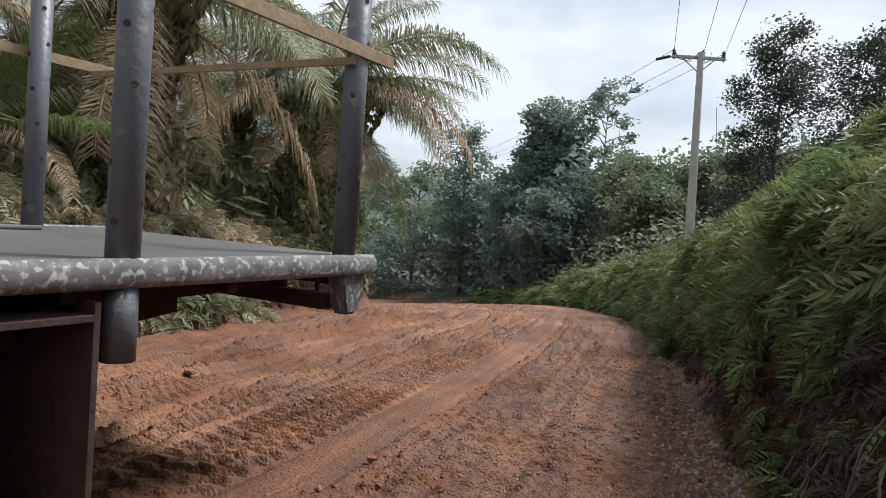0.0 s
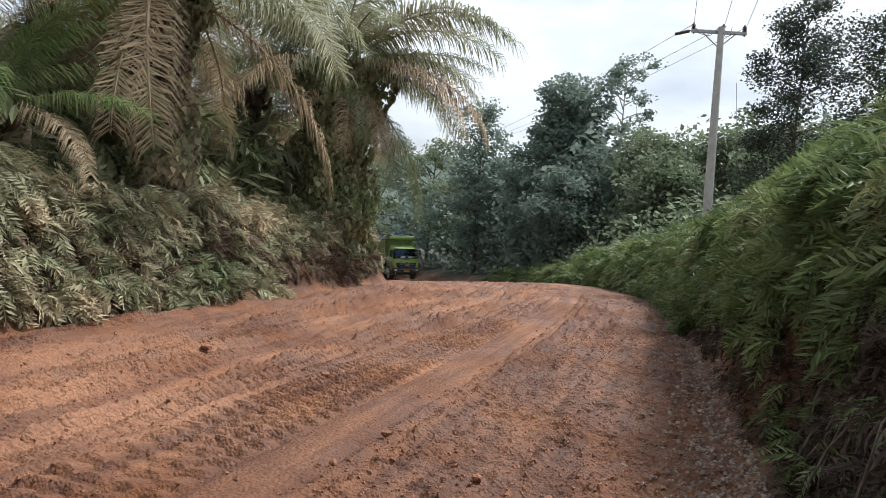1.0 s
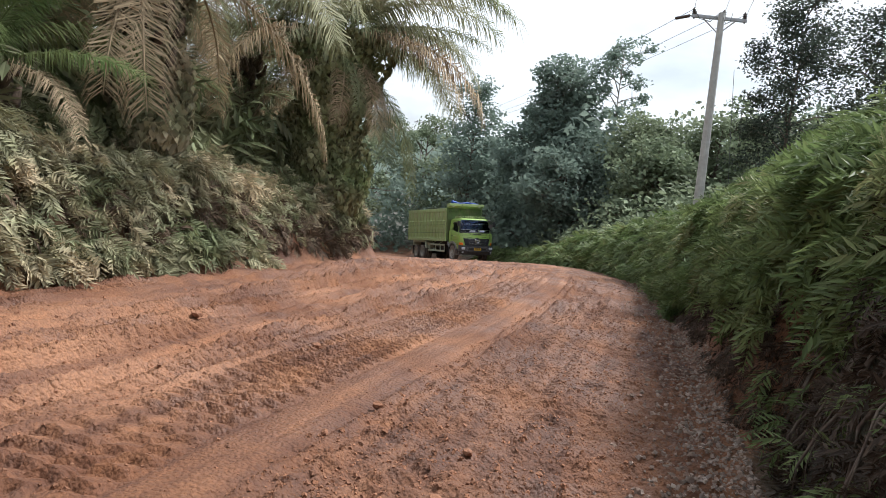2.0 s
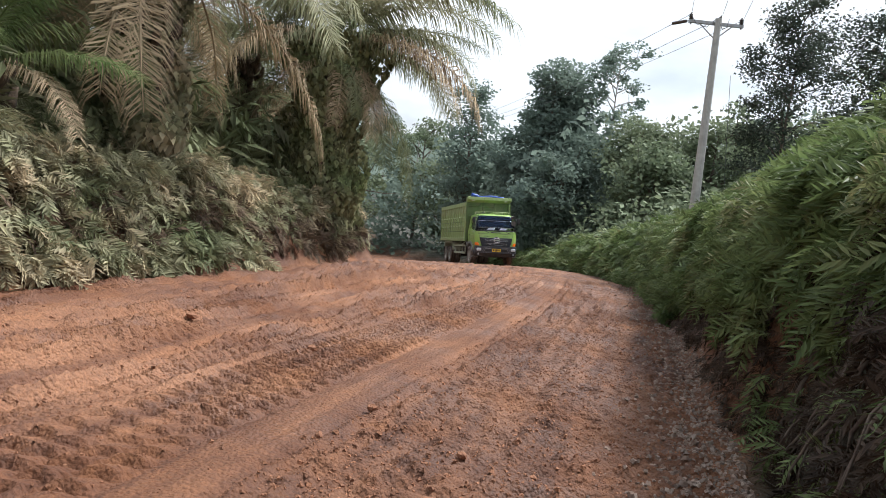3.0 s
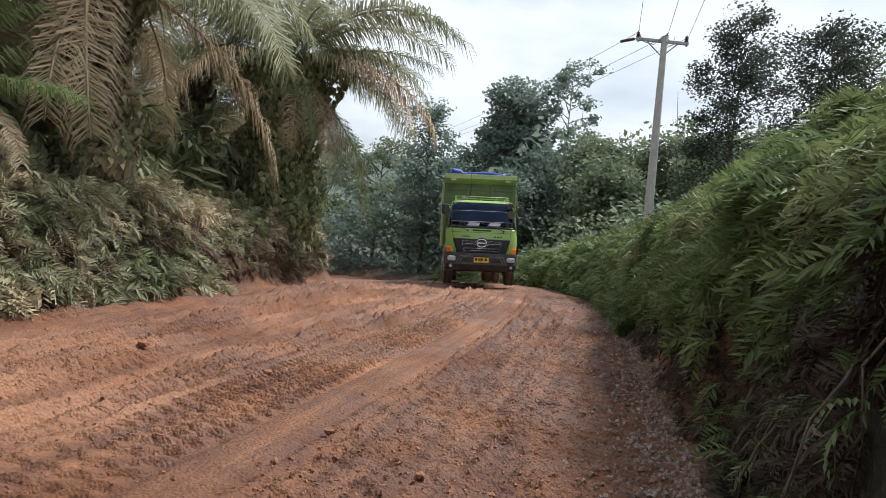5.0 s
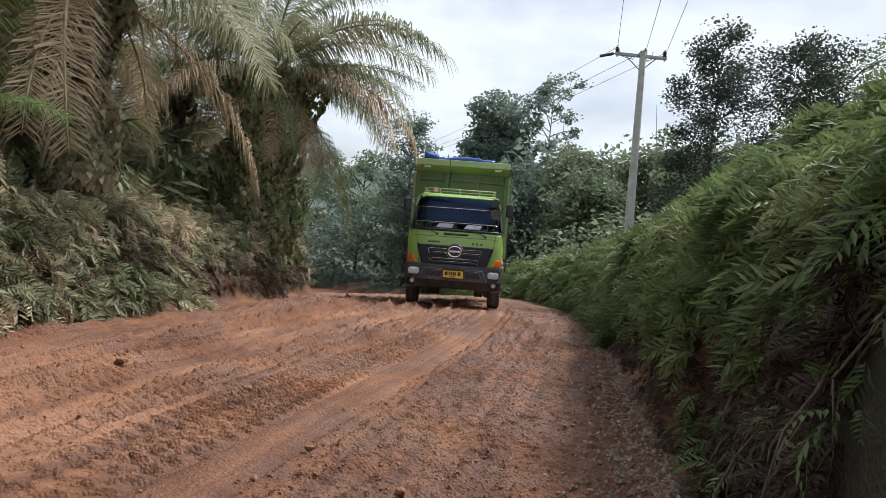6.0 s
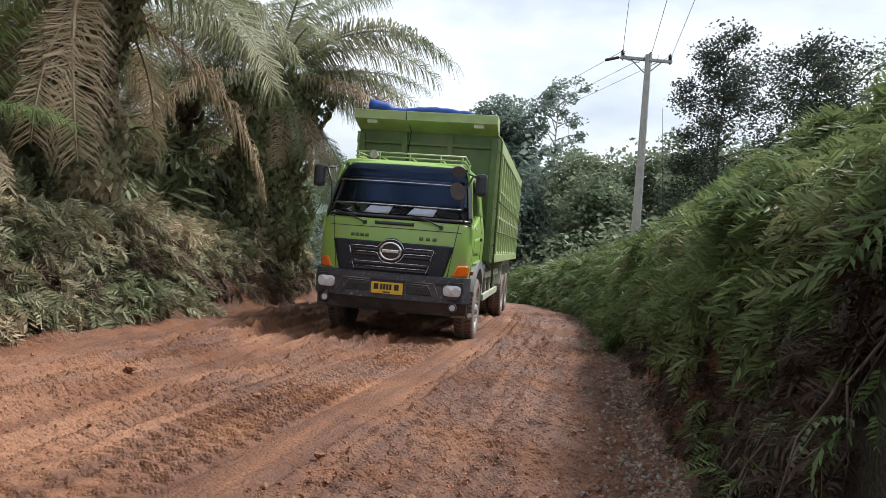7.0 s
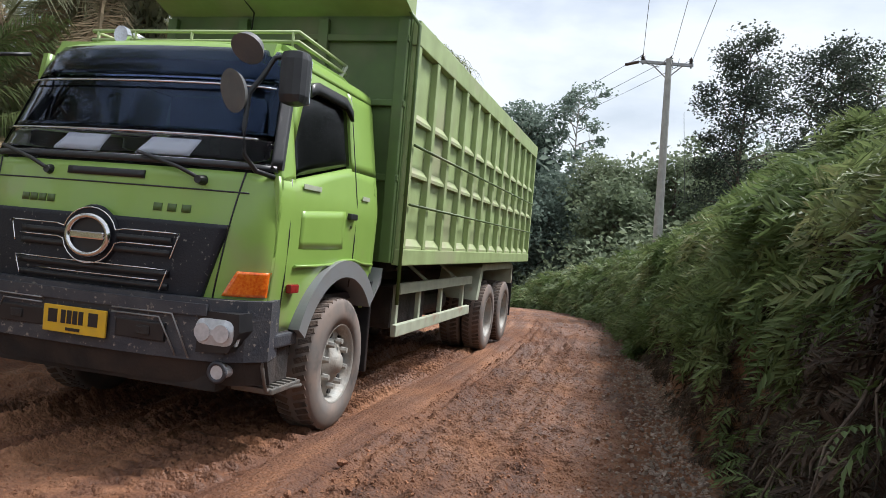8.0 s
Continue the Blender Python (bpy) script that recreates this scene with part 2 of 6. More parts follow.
def relief(x, y):
    """Ruts, tread marks, clods and crumbs of the muddy road."""
    s = lateral(x, y)
    near = (1 - smooth_step(y, 14, 26) * 0.7) * (1 + 0.4 * smooth_step(y, 7, 11))
    inside = smooth_step(right_toe(y) - x, -0.1, 0.25) * smooth_step(x - left_toe(y), -0.1, 0.25)
    s = s + 0.04 * hash_noise(y * 0.35, 0 * y + 2, 21) + 0.015 * hash_noise(y * 1.3, 0 * y + 7, 22)
    berm = np.exp(-((s / 0.2) ** 6))
    z = 0.035 * berm + 0.004 * np.sin(s * 2 * math.pi / 0.085) * berm              # smooth berm, finely grooved
    # ridges squeezed up between the wheel tracks, with broken crests
    for at, wide, high in ((-1.02, 0.045, 0.07), (-1.2, 0.03, 0.04), (-1.42, 0.05, 0.075), (-1.78, 0.035, 0.05), (-1.98, 0.05, 0.085), (-2.1, 0.03, 0.05), (-2.42, 0.04, 0.06), (-2.62, 0.03, 0.045),
                           (-2.95, 0.06, 0.085), (-3.25, 0.035, 0.055), (-3.5, 0.05, 0.07), (-3.85, 0.04, 0.06), (-4.2, 0.06, 0.07), (-4.6, 0.05, 0.06), (0.3, 0.035, 0.045), (0.44, 0.04, 0.04), (0.85, 0.05, 0.025), (1.25, 0.06, 0.025)):
        drift = 0.07 * hash_noise(y * 0.22 + at * 7, 0 * y + at, 5) * min(1.0, abs(at)) + 0.018 * hash_noise(y * 3.1, 0 * y + at * 3, 25)
        crest = np.clip(0.62 + 0.5 * hash_noise(y * 0.55, 0 * y + at * 5, 6) + 0.5 * hash_noise(y * 4.5, 0 * y + at * 9, 26), 0.0, 1.5)
        z = z + 1.4 * high * crest * np.exp(-np.abs((s - at - drift) / wide) ** 1.6)
    # wheel troughs
    for at, wide, deep in ((-1.6, 0.15, 0.035), (-2.25, 0.13, 0.04), (-2.78, 0.12, 0.03), (-3.1, 0.1, 0.03), (-3.68, 0.14, 0.035), (-4.4, 0.14, 0.03)):
        z = z - deep * np.exp(-((s - at - 0.06 * hash_noise(y * 0.22 + at, 0 * y, 5)) / wide) ** 4)
    # lug prints beside the berm: five columns of flakes, set alternately
    strip = smooth_step(s, -0.98, -0.92) * (1 - smooth_step(s, -0.26, -0.21))
    col = np.floor((s + 0.98) / 0.185)
    inside_col = (s + 0.98) / 0.185 - col
    wob = 0.16 * hash_noise(x * 6, y * 6, 11) + 0.3 * hash_noise(col * 3.7, y * 1.7, 27)
    kept = 0.7 + 0.3 * smooth_step(hash_noise(x * 1.9, y * 1.9, 12), -0.6, 0.1)
    print_z = 0.07 * scales(y / 0.17 + 0.47 * col + 0.55 * np.abs(inside_col - 0.5) + wob, 0.09)
    z = z + strip * kept * print_z * (1 - 0.6 * np.exp(-((inside_col - 0.02) / 0.12) ** 2))
    # torn flakes over the rest of the travelled width, in patches
    drawn = smooth_step(-s, 0.95, 1.05)
    patch = smooth_step(hash_noise(s * 2.4, y * 0.5, 28), -0.2, 0.35)
    z = z + drawn * patch * 0.05 * scales(y / 0.11 + 1.5 * hash_noise(s * 9, y * 0.9, 29) + 0.5 * hash_noise(x * 6, y * 6, 30))
    z = z + drawn * 0.014 * hash_noise(s * 22, y * 0.8, 33)
    # crumbs, coarser away from the polished strips
    rough_here = (1 - 0.93 * berm) * (1 - 0.7 * strip) * (1 - 0.55 * drawn * (1 - patch))
    crumb = 0.5 * hash_noise(x * 11, y * 11, 16) + 0.5 * hash_noise(x * 21, y * 21, 17)
    lump = np.clip(hash_noise(x * 6.3, y * 6.3, 18) - 0.4, 0, 1)
    z = z + rough_here * ((0.024 + 0.028 * smooth_step(s, 0.25, 0.5)) * crumb + 0.09 * lump * lump + 0.018 * hash_noise(x * 1.6, y * 1.6, 19))
    return z * inside * near + (1 - inside) * 0.03 * crumb


# ---- ground ----
def mud_material():
    """Red laterite: dry crumbly tops, damper hollows and polished wheel strips, grey grit towards the ditch."""
    m = mat("red_laterite_mud", (0.19, 0.083, 0.036), 0.85, 0, ((0.13, 0.052, 0.023), 3.0, 0.85), ((0.25, 0.121, 0.06), 0.55, 0.47, 0.6), bump=0.7, bump_scale=46)
    n, l = m.node_tree.nodes, m.node_tree.links
    b = n["Principled BSDF"]
    colour = b.inputs["Base Color"].links[0].from_socket
    at = n.new("ShaderNodeTexCoord").outputs["Object"]
    fine = n.new("ShaderNodeTexNoise")
    fine.inputs["Scale"].default_value, fine.inputs["Detail"].default_value, fine.inputs["Roughness"].default_value = 34.0, 9.0, 0.75
    l.new(at, fine.inputs["Vector"])
    ramp = n.new("ShaderNodeValToRGB")
    ramp.color_ramp.elements[0].position, ramp.color_ramp.elements[1].position = 0.32, 0.66
    ramp.color_ramp.elements[0].color, ramp.color_ramp.elements[1].color = (0.55, 0.5, 0.48, 1), (1.25, 1.25, 1.25, 1)
    l.new(fine.outputs["Fac"], ramp.inputs["Fac"])
    mul = n.new("ShaderNodeMix")
    mul.data_type, mul.blend_type = "RGBA", "MULTIPLY"
    mul.inputs[0].default_value = 1.0
    l.new(colour, mul.inputs[6]), l.new(ramp.outputs["Color"], mul.inputs[7])
    # streaks drawn along the way, damp and dark or dry and pale, and the clean polished berm
    across, where = n.new("ShaderNodeAttribute"), n.new("ShaderNodeSeparateXYZ")
    across.attribute_name = "across"
    l.new(at, where.inputs[0])
    lane = n.new("ShaderNodeCombineXYZ")
    for src, k, times in ((across.outputs["Fac"], "X", 3.2), (where.outputs["Y"], "Y", 0.22)):
        by = n.new("ShaderNodeMath")
        by.operation = "MULTIPLY"
        by.inputs[1].default_value = times
        l.new(src, by.inputs[0]), l.new(by.outputs[0], lane.inputs[k])
    streak = n.new("ShaderNodeTexNoise")
    streak.inputs["Scale"].default_value, streak.inputs["Detail"].default_value = 1.6, 5.0
    l.new(lane.outputs[0], streak.inputs["Vector"])
    tone = n.new("ShaderNodeValToRGB")
    tone.color_ramp.elements[0].position, tone.color_ramp.elements[1].position = 0.36, 0.64
    tone.color_ramp.elements[0].color, tone.color_ramp.elements[1].color = (0.66, 0.58, 0.56, 1), (1.22, 1.2, 1.2, 1)
    l.new(streak.outputs["Fac"], tone.inputs["Fac"])
    lanes = n.new("ShaderNodeMix")
    lanes.data_type, lanes.blend_type = "RGBA", "MULTIPLY"
    lanes.inputs[0].default_value = 1.0
    l.new(mul.outputs[2], lanes.inputs[6]), l.new(tone.outputs["Color"], lanes.inputs[7])
    # the stony brown shoulder on the ditch side of the berm
    edge = n.new("ShaderNodeMapRange")
    edge.inputs["From Min"].default_value, edge.inputs["From Max"].default_value = 0.22, 0.55
    edge.inputs["To Max"].default_value = 0.85
    l.new(across.outputs["Fac"], edge.inputs["Value"])
    gravel = n.new("ShaderNodeMix")
    gravel.data_type, gravel.blend_type = "RGBA", "MULTIPLY"
    gravel.inputs[7].default_value = (0.74, 0.72, 0.72, 1)
    l.new(edge.outputs["Result"], gravel.inputs[0]), l.new(lanes.outputs[2], gravel.inputs[6])
    # leaf litter and low growth away from the road, darkened for the bank foot's shade
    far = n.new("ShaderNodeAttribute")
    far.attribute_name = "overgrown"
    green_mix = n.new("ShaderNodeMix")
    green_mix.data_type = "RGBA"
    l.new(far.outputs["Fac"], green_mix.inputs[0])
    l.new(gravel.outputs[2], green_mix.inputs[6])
    litter_shade = n.new("ShaderNodeValToRGB")
    litter_shade.color_ramp.elements[0].color, litter_shade.color_ramp.elements[1].color = (0.014, 0.013, 0.008, 1), (0.055, 0.05, 0.026, 1)
    l.new(fine.outputs["Fac"], litter_shade.inputs["Fac"])
    l.new(litter_shade.outputs["Color"], green_mix.inputs[7])
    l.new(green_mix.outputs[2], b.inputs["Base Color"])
    # crumbly skin of small clods
    cells = n.new("ShaderNodeTexVoronoi")
    cells.inputs["Scale"].default_value = 42.0
    wobble = n.new("ShaderNodeVectorMath")
    wobble.operation = "MULTIPLY_ADD"
    wobble.inputs[1].default_value = (0.02, 0.02, 0.02)
    l.new(fine.outputs["Color"], wobble.inputs[0]), l.new(at, wobble.inputs[2])
    l.new(wobble.outputs[0], cells.inputs["Vector"])
    crumb = n.new("ShaderNodeBump")
    crumb.invert = True
    crumb.inputs["Strength"].default_value, crumb.inputs["Distance"].default_value = 0.7, 0.02
    l.new(cells.outputs["Distance"], crumb.inputs["Height"])
    l.new(b.inputs["Normal"].links[0].from_socket, crumb.inputs["Normal"])
    l.new(crumb.outputs["Normal"], b.inputs["Normal"])
    damp = n.new("ShaderNodeTexNoise")
    damp.inputs["Scale"].default_value, damp.inputs["Detail"].default_value = 1.1, 5.0
    l.new(at, damp.inputs["Vector"])
    mr = n.new("ShaderNodeMapRange")
    mr.inputs["From Min"].default_value, mr.inputs["From Max"].default_value = 0.4, 0.62
    mr.inputs["To Min"].default_value, mr.inputs["To Max"].default_value = 0.55, 0.92
    l.new(damp.outputs["Fac"], mr.inputs["Value"])
    l.new(mr.outputs["Result"], b.inputs["Roughness"])
    return m


mud = mud_material()
clod_mat = mat("mud_clod", (0.25, 0.115, 0.06), 0.9, 0, ((0.18, 0.078, 0.042), 20.0, 0.8), bump=0.8, bump_scale=60, island=0.3)
grit_mat = mat("grey_grit", (0.3, 0.24, 0.2), 0.85, 0, ((0.2, 0.12, 0.085), 15.0, 0.9), bump=0.5, bump_scale=80, island=0.4)


def ground():
    xs = np.concatenate([-np.geomspace(400, 5.6, 60), np.arange(-5.5, -3.2, 0.045), np.arange(-3.2, 3.3, 0.03), np.arange(3.3, 8, 0.11), np.geomspace(8.1, 400, 45)])
    ys = np.concatenate([-np.geomspace(300, 1, 30), np.arange(0, 2.9, 0.2), np.arange(2.9, 6.6, 0.0135), np.arange(6.6, 8.8, 0.021), np.arange(8.8, 11, 0.034), np.arange(11, 20, 0.06), np.arange(20, 36, 0.12), np.geomspace(36.2, 900, 60)])
    gx, gy = np.meshgrid(xs, ys)
    z = land(gx, gy) + relief(gx, gy)
    n, m = len(ys), len(xs)
    i = np.arange(n * m).reshape(n, m)
    f = np.stack([i[:-1, :-1], i[:-1, 1:], i[1:, 1:], i[1:, :-1]], -1).reshape(-1, 4)
    v = np.stack([gx, gy, z], -1).reshape(-1, 3)
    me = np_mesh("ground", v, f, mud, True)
    # offset pulls the dark tone down the right bank, painting its undercut's shade
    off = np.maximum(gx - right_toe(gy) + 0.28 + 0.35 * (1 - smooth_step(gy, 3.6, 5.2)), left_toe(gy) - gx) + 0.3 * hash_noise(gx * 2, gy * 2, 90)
    grown_shade = me.attributes.new("overgrown", "FLOAT", "POINT")
    grown_shade.data.foreach_set("value", smooth_step(np.maximum(off, 0.03 * (gy - 60)), 0.5, 1.1).ravel().astype(np.float32))
    across = me.attributes.new("across", "FLOAT", "POINT")
    across.data.foreach_set("value", lateral(gx, gy).ravel().astype(np.float32))
    tagged(new("ground", me), "churned red laterite mud road between overgrown banks", "dirt road", kind="structure")


ground()


def lump_template(seed):
    """A rough stone: a cube with cut corners, pulled out of shape."""
    rs = np.random.RandomState(seed)
    bm = bmesh.new()
    bmesh.ops.create_icosphere(bm, subdivisions=1, radius=0.5) if seed > 50 else bmesh.ops.create_cone(bm, cap_ends=True, segments=4, radius1=0.5, radius2=0.28, depth=0.7)
    for v in bm.verts:
        v.co = v.co * float(rs.uniform(0.65, 1.2))
        v.co.z *= 0.7
    bmesh.ops.triangulate(bm, faces=bm.faces)
    v = np.array([tuple(q.co) for q in bm.verts])
    f = np.array([[q.index for q in p.verts] for p in bm.faces])
    bm.free()
    return v, f


def strew(name, material, x, y, size, sink, label, category, seed):
    rs = np.random.RandomState(seed)
    pieces = []
    z = land(x, y) + relief(x, y)
    kind = rs.randint(0, 3, len(x))
    for k in range(3):
        q = kind == k
        tv, tf = lump_template(seed + k)
        at = np.stack([x[q], y[q], z[q] + size[q] * sink], -1)
        c = q.sum()
        pieces.append(scatter(tv, tf, rotations(rs.uniform(0, 6.28, c), rs.uniform(-0.6, 0.6, c), rs.uniform(-0.6, 0.6, c), size[q]), at))
    v, f = join(pieces)
    tagged(new(name, np_mesh(name, v, f, material)), label, category, kind="stuff")


def strew_all():
    rs = np.random.RandomState(7)
    n = 12000
    y = 2.8 + 20 * rs.rand(n) ** 1.9
    s = rs.uniform(-3.6, 1.9, n)
    x = track(y) + s * 1.05
    keep = (x < right_toe(y) - 0.05) & (x > left_toe(y)) & ((np.abs(s) > 0.22) | (rs.rand(n) < 0.06)) & ((s < -0.9) | (s > -0.2) | (rs.rand(n) < 0.35))
    x, y = x[keep], y[keep]
    strew("mud_crumbs", clod_mat, x, y, 0.012 + 0.034 * rs.rand(len(x)) ** 3.2, 0.08, "crumbled red-brown mud clods strewn over the road", "mud crumbs", 30)
    n = 11000
    y = 2.9 + 8.5 * rs.rand(n) ** 1.5
    x = track(y) + 0.24 + (right_toe(y) - track(y) - 0.1) * rs.rand(n) ** 0.9
    strew("mud_crumbs", clod_mat, x, y, 0.014 + 0.032 * rs.rand(n) ** 2.6, -0.1, "crumbled red-brown mud clods beside the smooth berm", "mud crumbs", 33)
    n = 7000
    y = 3.2 + 16 * rs.rand(n) ** 1.6
    x = right_toe(y) + 0.12 - np.abs(rs.normal(0, 0.32, n))
    strew("roadside_grit", grit_mat, x, y, 0.014 + 0.045 * rs.rand(n) ** 2.2, 0.1, "grey-brown grit and small stones along the ditch", "gravel", 40)


strew_all()


def mud_clod(x, y, size, seed):
    tv, tf = lump_template(seed)
    ob = new("mud_clod", np_mesh("mud_clod", tv * size, tf, clod_mat))
    ob.location = (x, y, float(land(np.array(x), np.array(y)) + relief(np.array(x), np.array(y))) + size * 0.22)
    tagged(ob, "dark lump of red mud lying on the road", "mud clod", "loose clods on the road")


for cx, cy, cs, seed in ((-1.04, 5.98, 0.1, 51), (-0.36, 4.52, 0.08, 52), (0.22, 3.95, 0.08, 53), (-2.36, 6.75, 0.12, 54), (-0.62, 4.0, 0.07, 55), (0.05, 3.3, 0.09, 56), (0.62, 3.8, 0.06, 57)):
    mud_clod(cx, cy, cs, seed)

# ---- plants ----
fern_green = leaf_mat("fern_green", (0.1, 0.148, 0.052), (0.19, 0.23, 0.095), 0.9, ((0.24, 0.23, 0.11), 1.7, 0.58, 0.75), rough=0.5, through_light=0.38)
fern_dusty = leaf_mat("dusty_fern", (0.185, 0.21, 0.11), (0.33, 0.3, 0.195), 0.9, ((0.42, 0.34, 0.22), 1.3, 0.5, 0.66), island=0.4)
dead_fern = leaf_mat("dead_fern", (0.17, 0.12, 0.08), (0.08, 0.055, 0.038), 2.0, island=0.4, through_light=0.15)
# dead fern again, its colour darkened for the shade under the bank's overhang
shaded_dead_fern = leaf_mat("shaded_dead_fern", (0.075, 0.05, 0.034), (0.035, 0.024, 0.018), 2.0, island=0.4, through_light=0.1)
palm_green = leaf_mat("palm_green", (0.17, 0.2, 0.1), (0.29, 0.275, 0.17), 0.5, island=0.35)
palm_young = leaf_mat("young_palm_green", (0.12, 0.185, 0.06), (0.22, 0.26, 0.11), 0.6, island=0.3)
palm_dry = leaf_mat("dry_palm", (0.36, 0.275, 0.175), (0.5, 0.39, 0.25), 0.9, island=0.3, through_light=0.2)
vine_green = leaf_mat("vine_green", (0.17, 0.205, 0.09), (0.3, 0.285, 0.16), 1.2, island=0.45)
tree_green = leaf_mat("tree_leaves", (0.16, 0.2, 0.12), (0.225, 0.26, 0.165), 0.25, island=0.35, through_light=0.35)
# valley haze is mixed into this leaf colour, paler and bluer than the foliage
tree_hazed = leaf_mat("haze_tinted_leaves", (0.165, 0.215, 0.175), (0.215, 0.265, 0.215), 0.15, island=0.14, rough=0.9, through_light=0.5)
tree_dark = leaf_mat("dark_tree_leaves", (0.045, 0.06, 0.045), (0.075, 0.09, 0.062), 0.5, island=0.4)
bark = mat("bark", (0.14, 0.11, 0.085), 0.9, 0, ((0.07, 0.05, 0.04), 12.0, 0.8), bump=0.8, bump_scale=25)
pale_bark = mat("pale_bark", (0.35, 0.33, 0.29), 0.9, 0, ((0.2, 0.18, 0.15), 6.0, 0.8), bump=0.5, bump_scale=20)
palm_bark = mat("palm_bark", (0.17, 0.125, 0.09), 0.95, 0, ((0.05, 0.035, 0.025), 9.0, 0.9), bump=1.0, bump_scale=18)


def fern_template(pairs, length, leaf, droop, seed, broad=0.13):
    """A fern frond along +y: a bending rib with pairs of narrow pointed leaflets, longest below the middle."""
    rs = np.random.RandomState(seed)
    t = np.linspace(0, 1, pairs + 2)
    ang = 0.5 - droop * t
    step = length / (pairs + 1)
    y = np.concatenate([[0], np.cumsum(np.cos(ang[:-1]) * step)])
    z = np.concatenate([[0], np.cumsum(np.sin(ang[:-1]) * step)])
    vs, fs = [], []

    def quad(a, b, c, d):
        k = len(vs)
        vs.extend([a, b, c, d])
        fs.append([k, k + 1, k + 2, k + 3])

    w, ks = 0.005, (0, (pairs + 1) // 2, pairs + 1)
    for i, k in zip(ks, ks[1:]):
        quad((-w, y[i], z[i]), (w, y[i], z[i]), (w * 0.6, y[k], z[k]), (-w * 0.6, y[k], z[k]))
    for i in range(1, pairs + 2):
        size = leaf * (0.45 + 0.75 * math.sin(math.pi * min(1, 0.18 + 0.75 * t[i]))) * rs.uniform(0.85, 1.15)
        for sx in (-1, 1):
            a = rs.uniform(0.75, 1.0) if i <= pairs else 0.35
            dx, dy, dz = sx * math.sin(a) * size, math.cos(a) * size, -0.28 * size * rs.uniform(0.5, 1.6)
            w = size * broad
            px, py = -math.cos(a) * w * sx * -1, math.sin(a) * w
            o = (0.0, y[i], z[i])
            mid = (dx * 0.42, y[i] + dy * 0.42, z[i] + dz * 0.25)
            quad(o, (mid[0] + px * -1, mid[1] + py, mid[2]), (dx, y[i] + dy, z[i] + dz), (mid[0] + px, mid[1] - py, mid[2]))
    return np.array(vs), np.array(fs)


FERNS = [fern_template(7, 0.3, 0.1, 2.2, 1), fern_template(6, 0.24, 0.105, 2.9, 2), fern_template(7, 0.34, 0.095, 1.8, 3)]
HANGING = [fern_template(7, 0.32, 0.1, 2.4, 21, 0.12), fern_template(7, 0.27, 0.1, 3.1, 22, 0.12), fern_template(8, 0.38, 0.095, 2.0, 23, 0.12)]
DISTANT = [fern_template(5, 0.32, 0.115, 1.9, 24, 0.16), fern_template(5, 0.28, 0.12, 2.6, 25, 0.16)]
COARSE = [fern_template(4, 0.5, 0.27, 1.5, 4), fern_template(4, 0.45, 0.27, 2.0, 5)]


def bank_place(side, y, d):
    x = right_toe(y) + d if side > 0 else left_toe(y) - d
    return x, land(x, y)


def ferns(name, material, templates, side, y, d, lift, size, label, seed, outward=0.55):
    """Fronds rooted on a bank at d metres from its toe, leaning out towards the road and drooping."""
    rs = np.random.RandomState(seed)
    x, z = bank_place(side, y, d)
    kind = rs.randint(0, len(templates), len(y))
    pieces = []
    for k, (tv, tf) in enumerate(templates):
        q = kind == k
        c = q.sum()
        towards = math.pi / 2 if side > 0 else -math.pi / 2
        spin = rs.uniform(-math.pi, math.pi, c)
        yaw = np.where(rs.rand(c) < outward, towards + 0.3 * spin, spin)
        at = np.stack([x[q], y[q], z[q] + lift[q]], -1)
        pieces.append(scatter(tv, tf, rotations(yaw, rs.normal(-0.45, 0.55, c), rs.normal(0, 0.7, c), size[q]), at))
    v, f = join(pieces)
    tagged(new(name, np_mesh(name, v, f, material)), label, "ferns", kind="stuff")


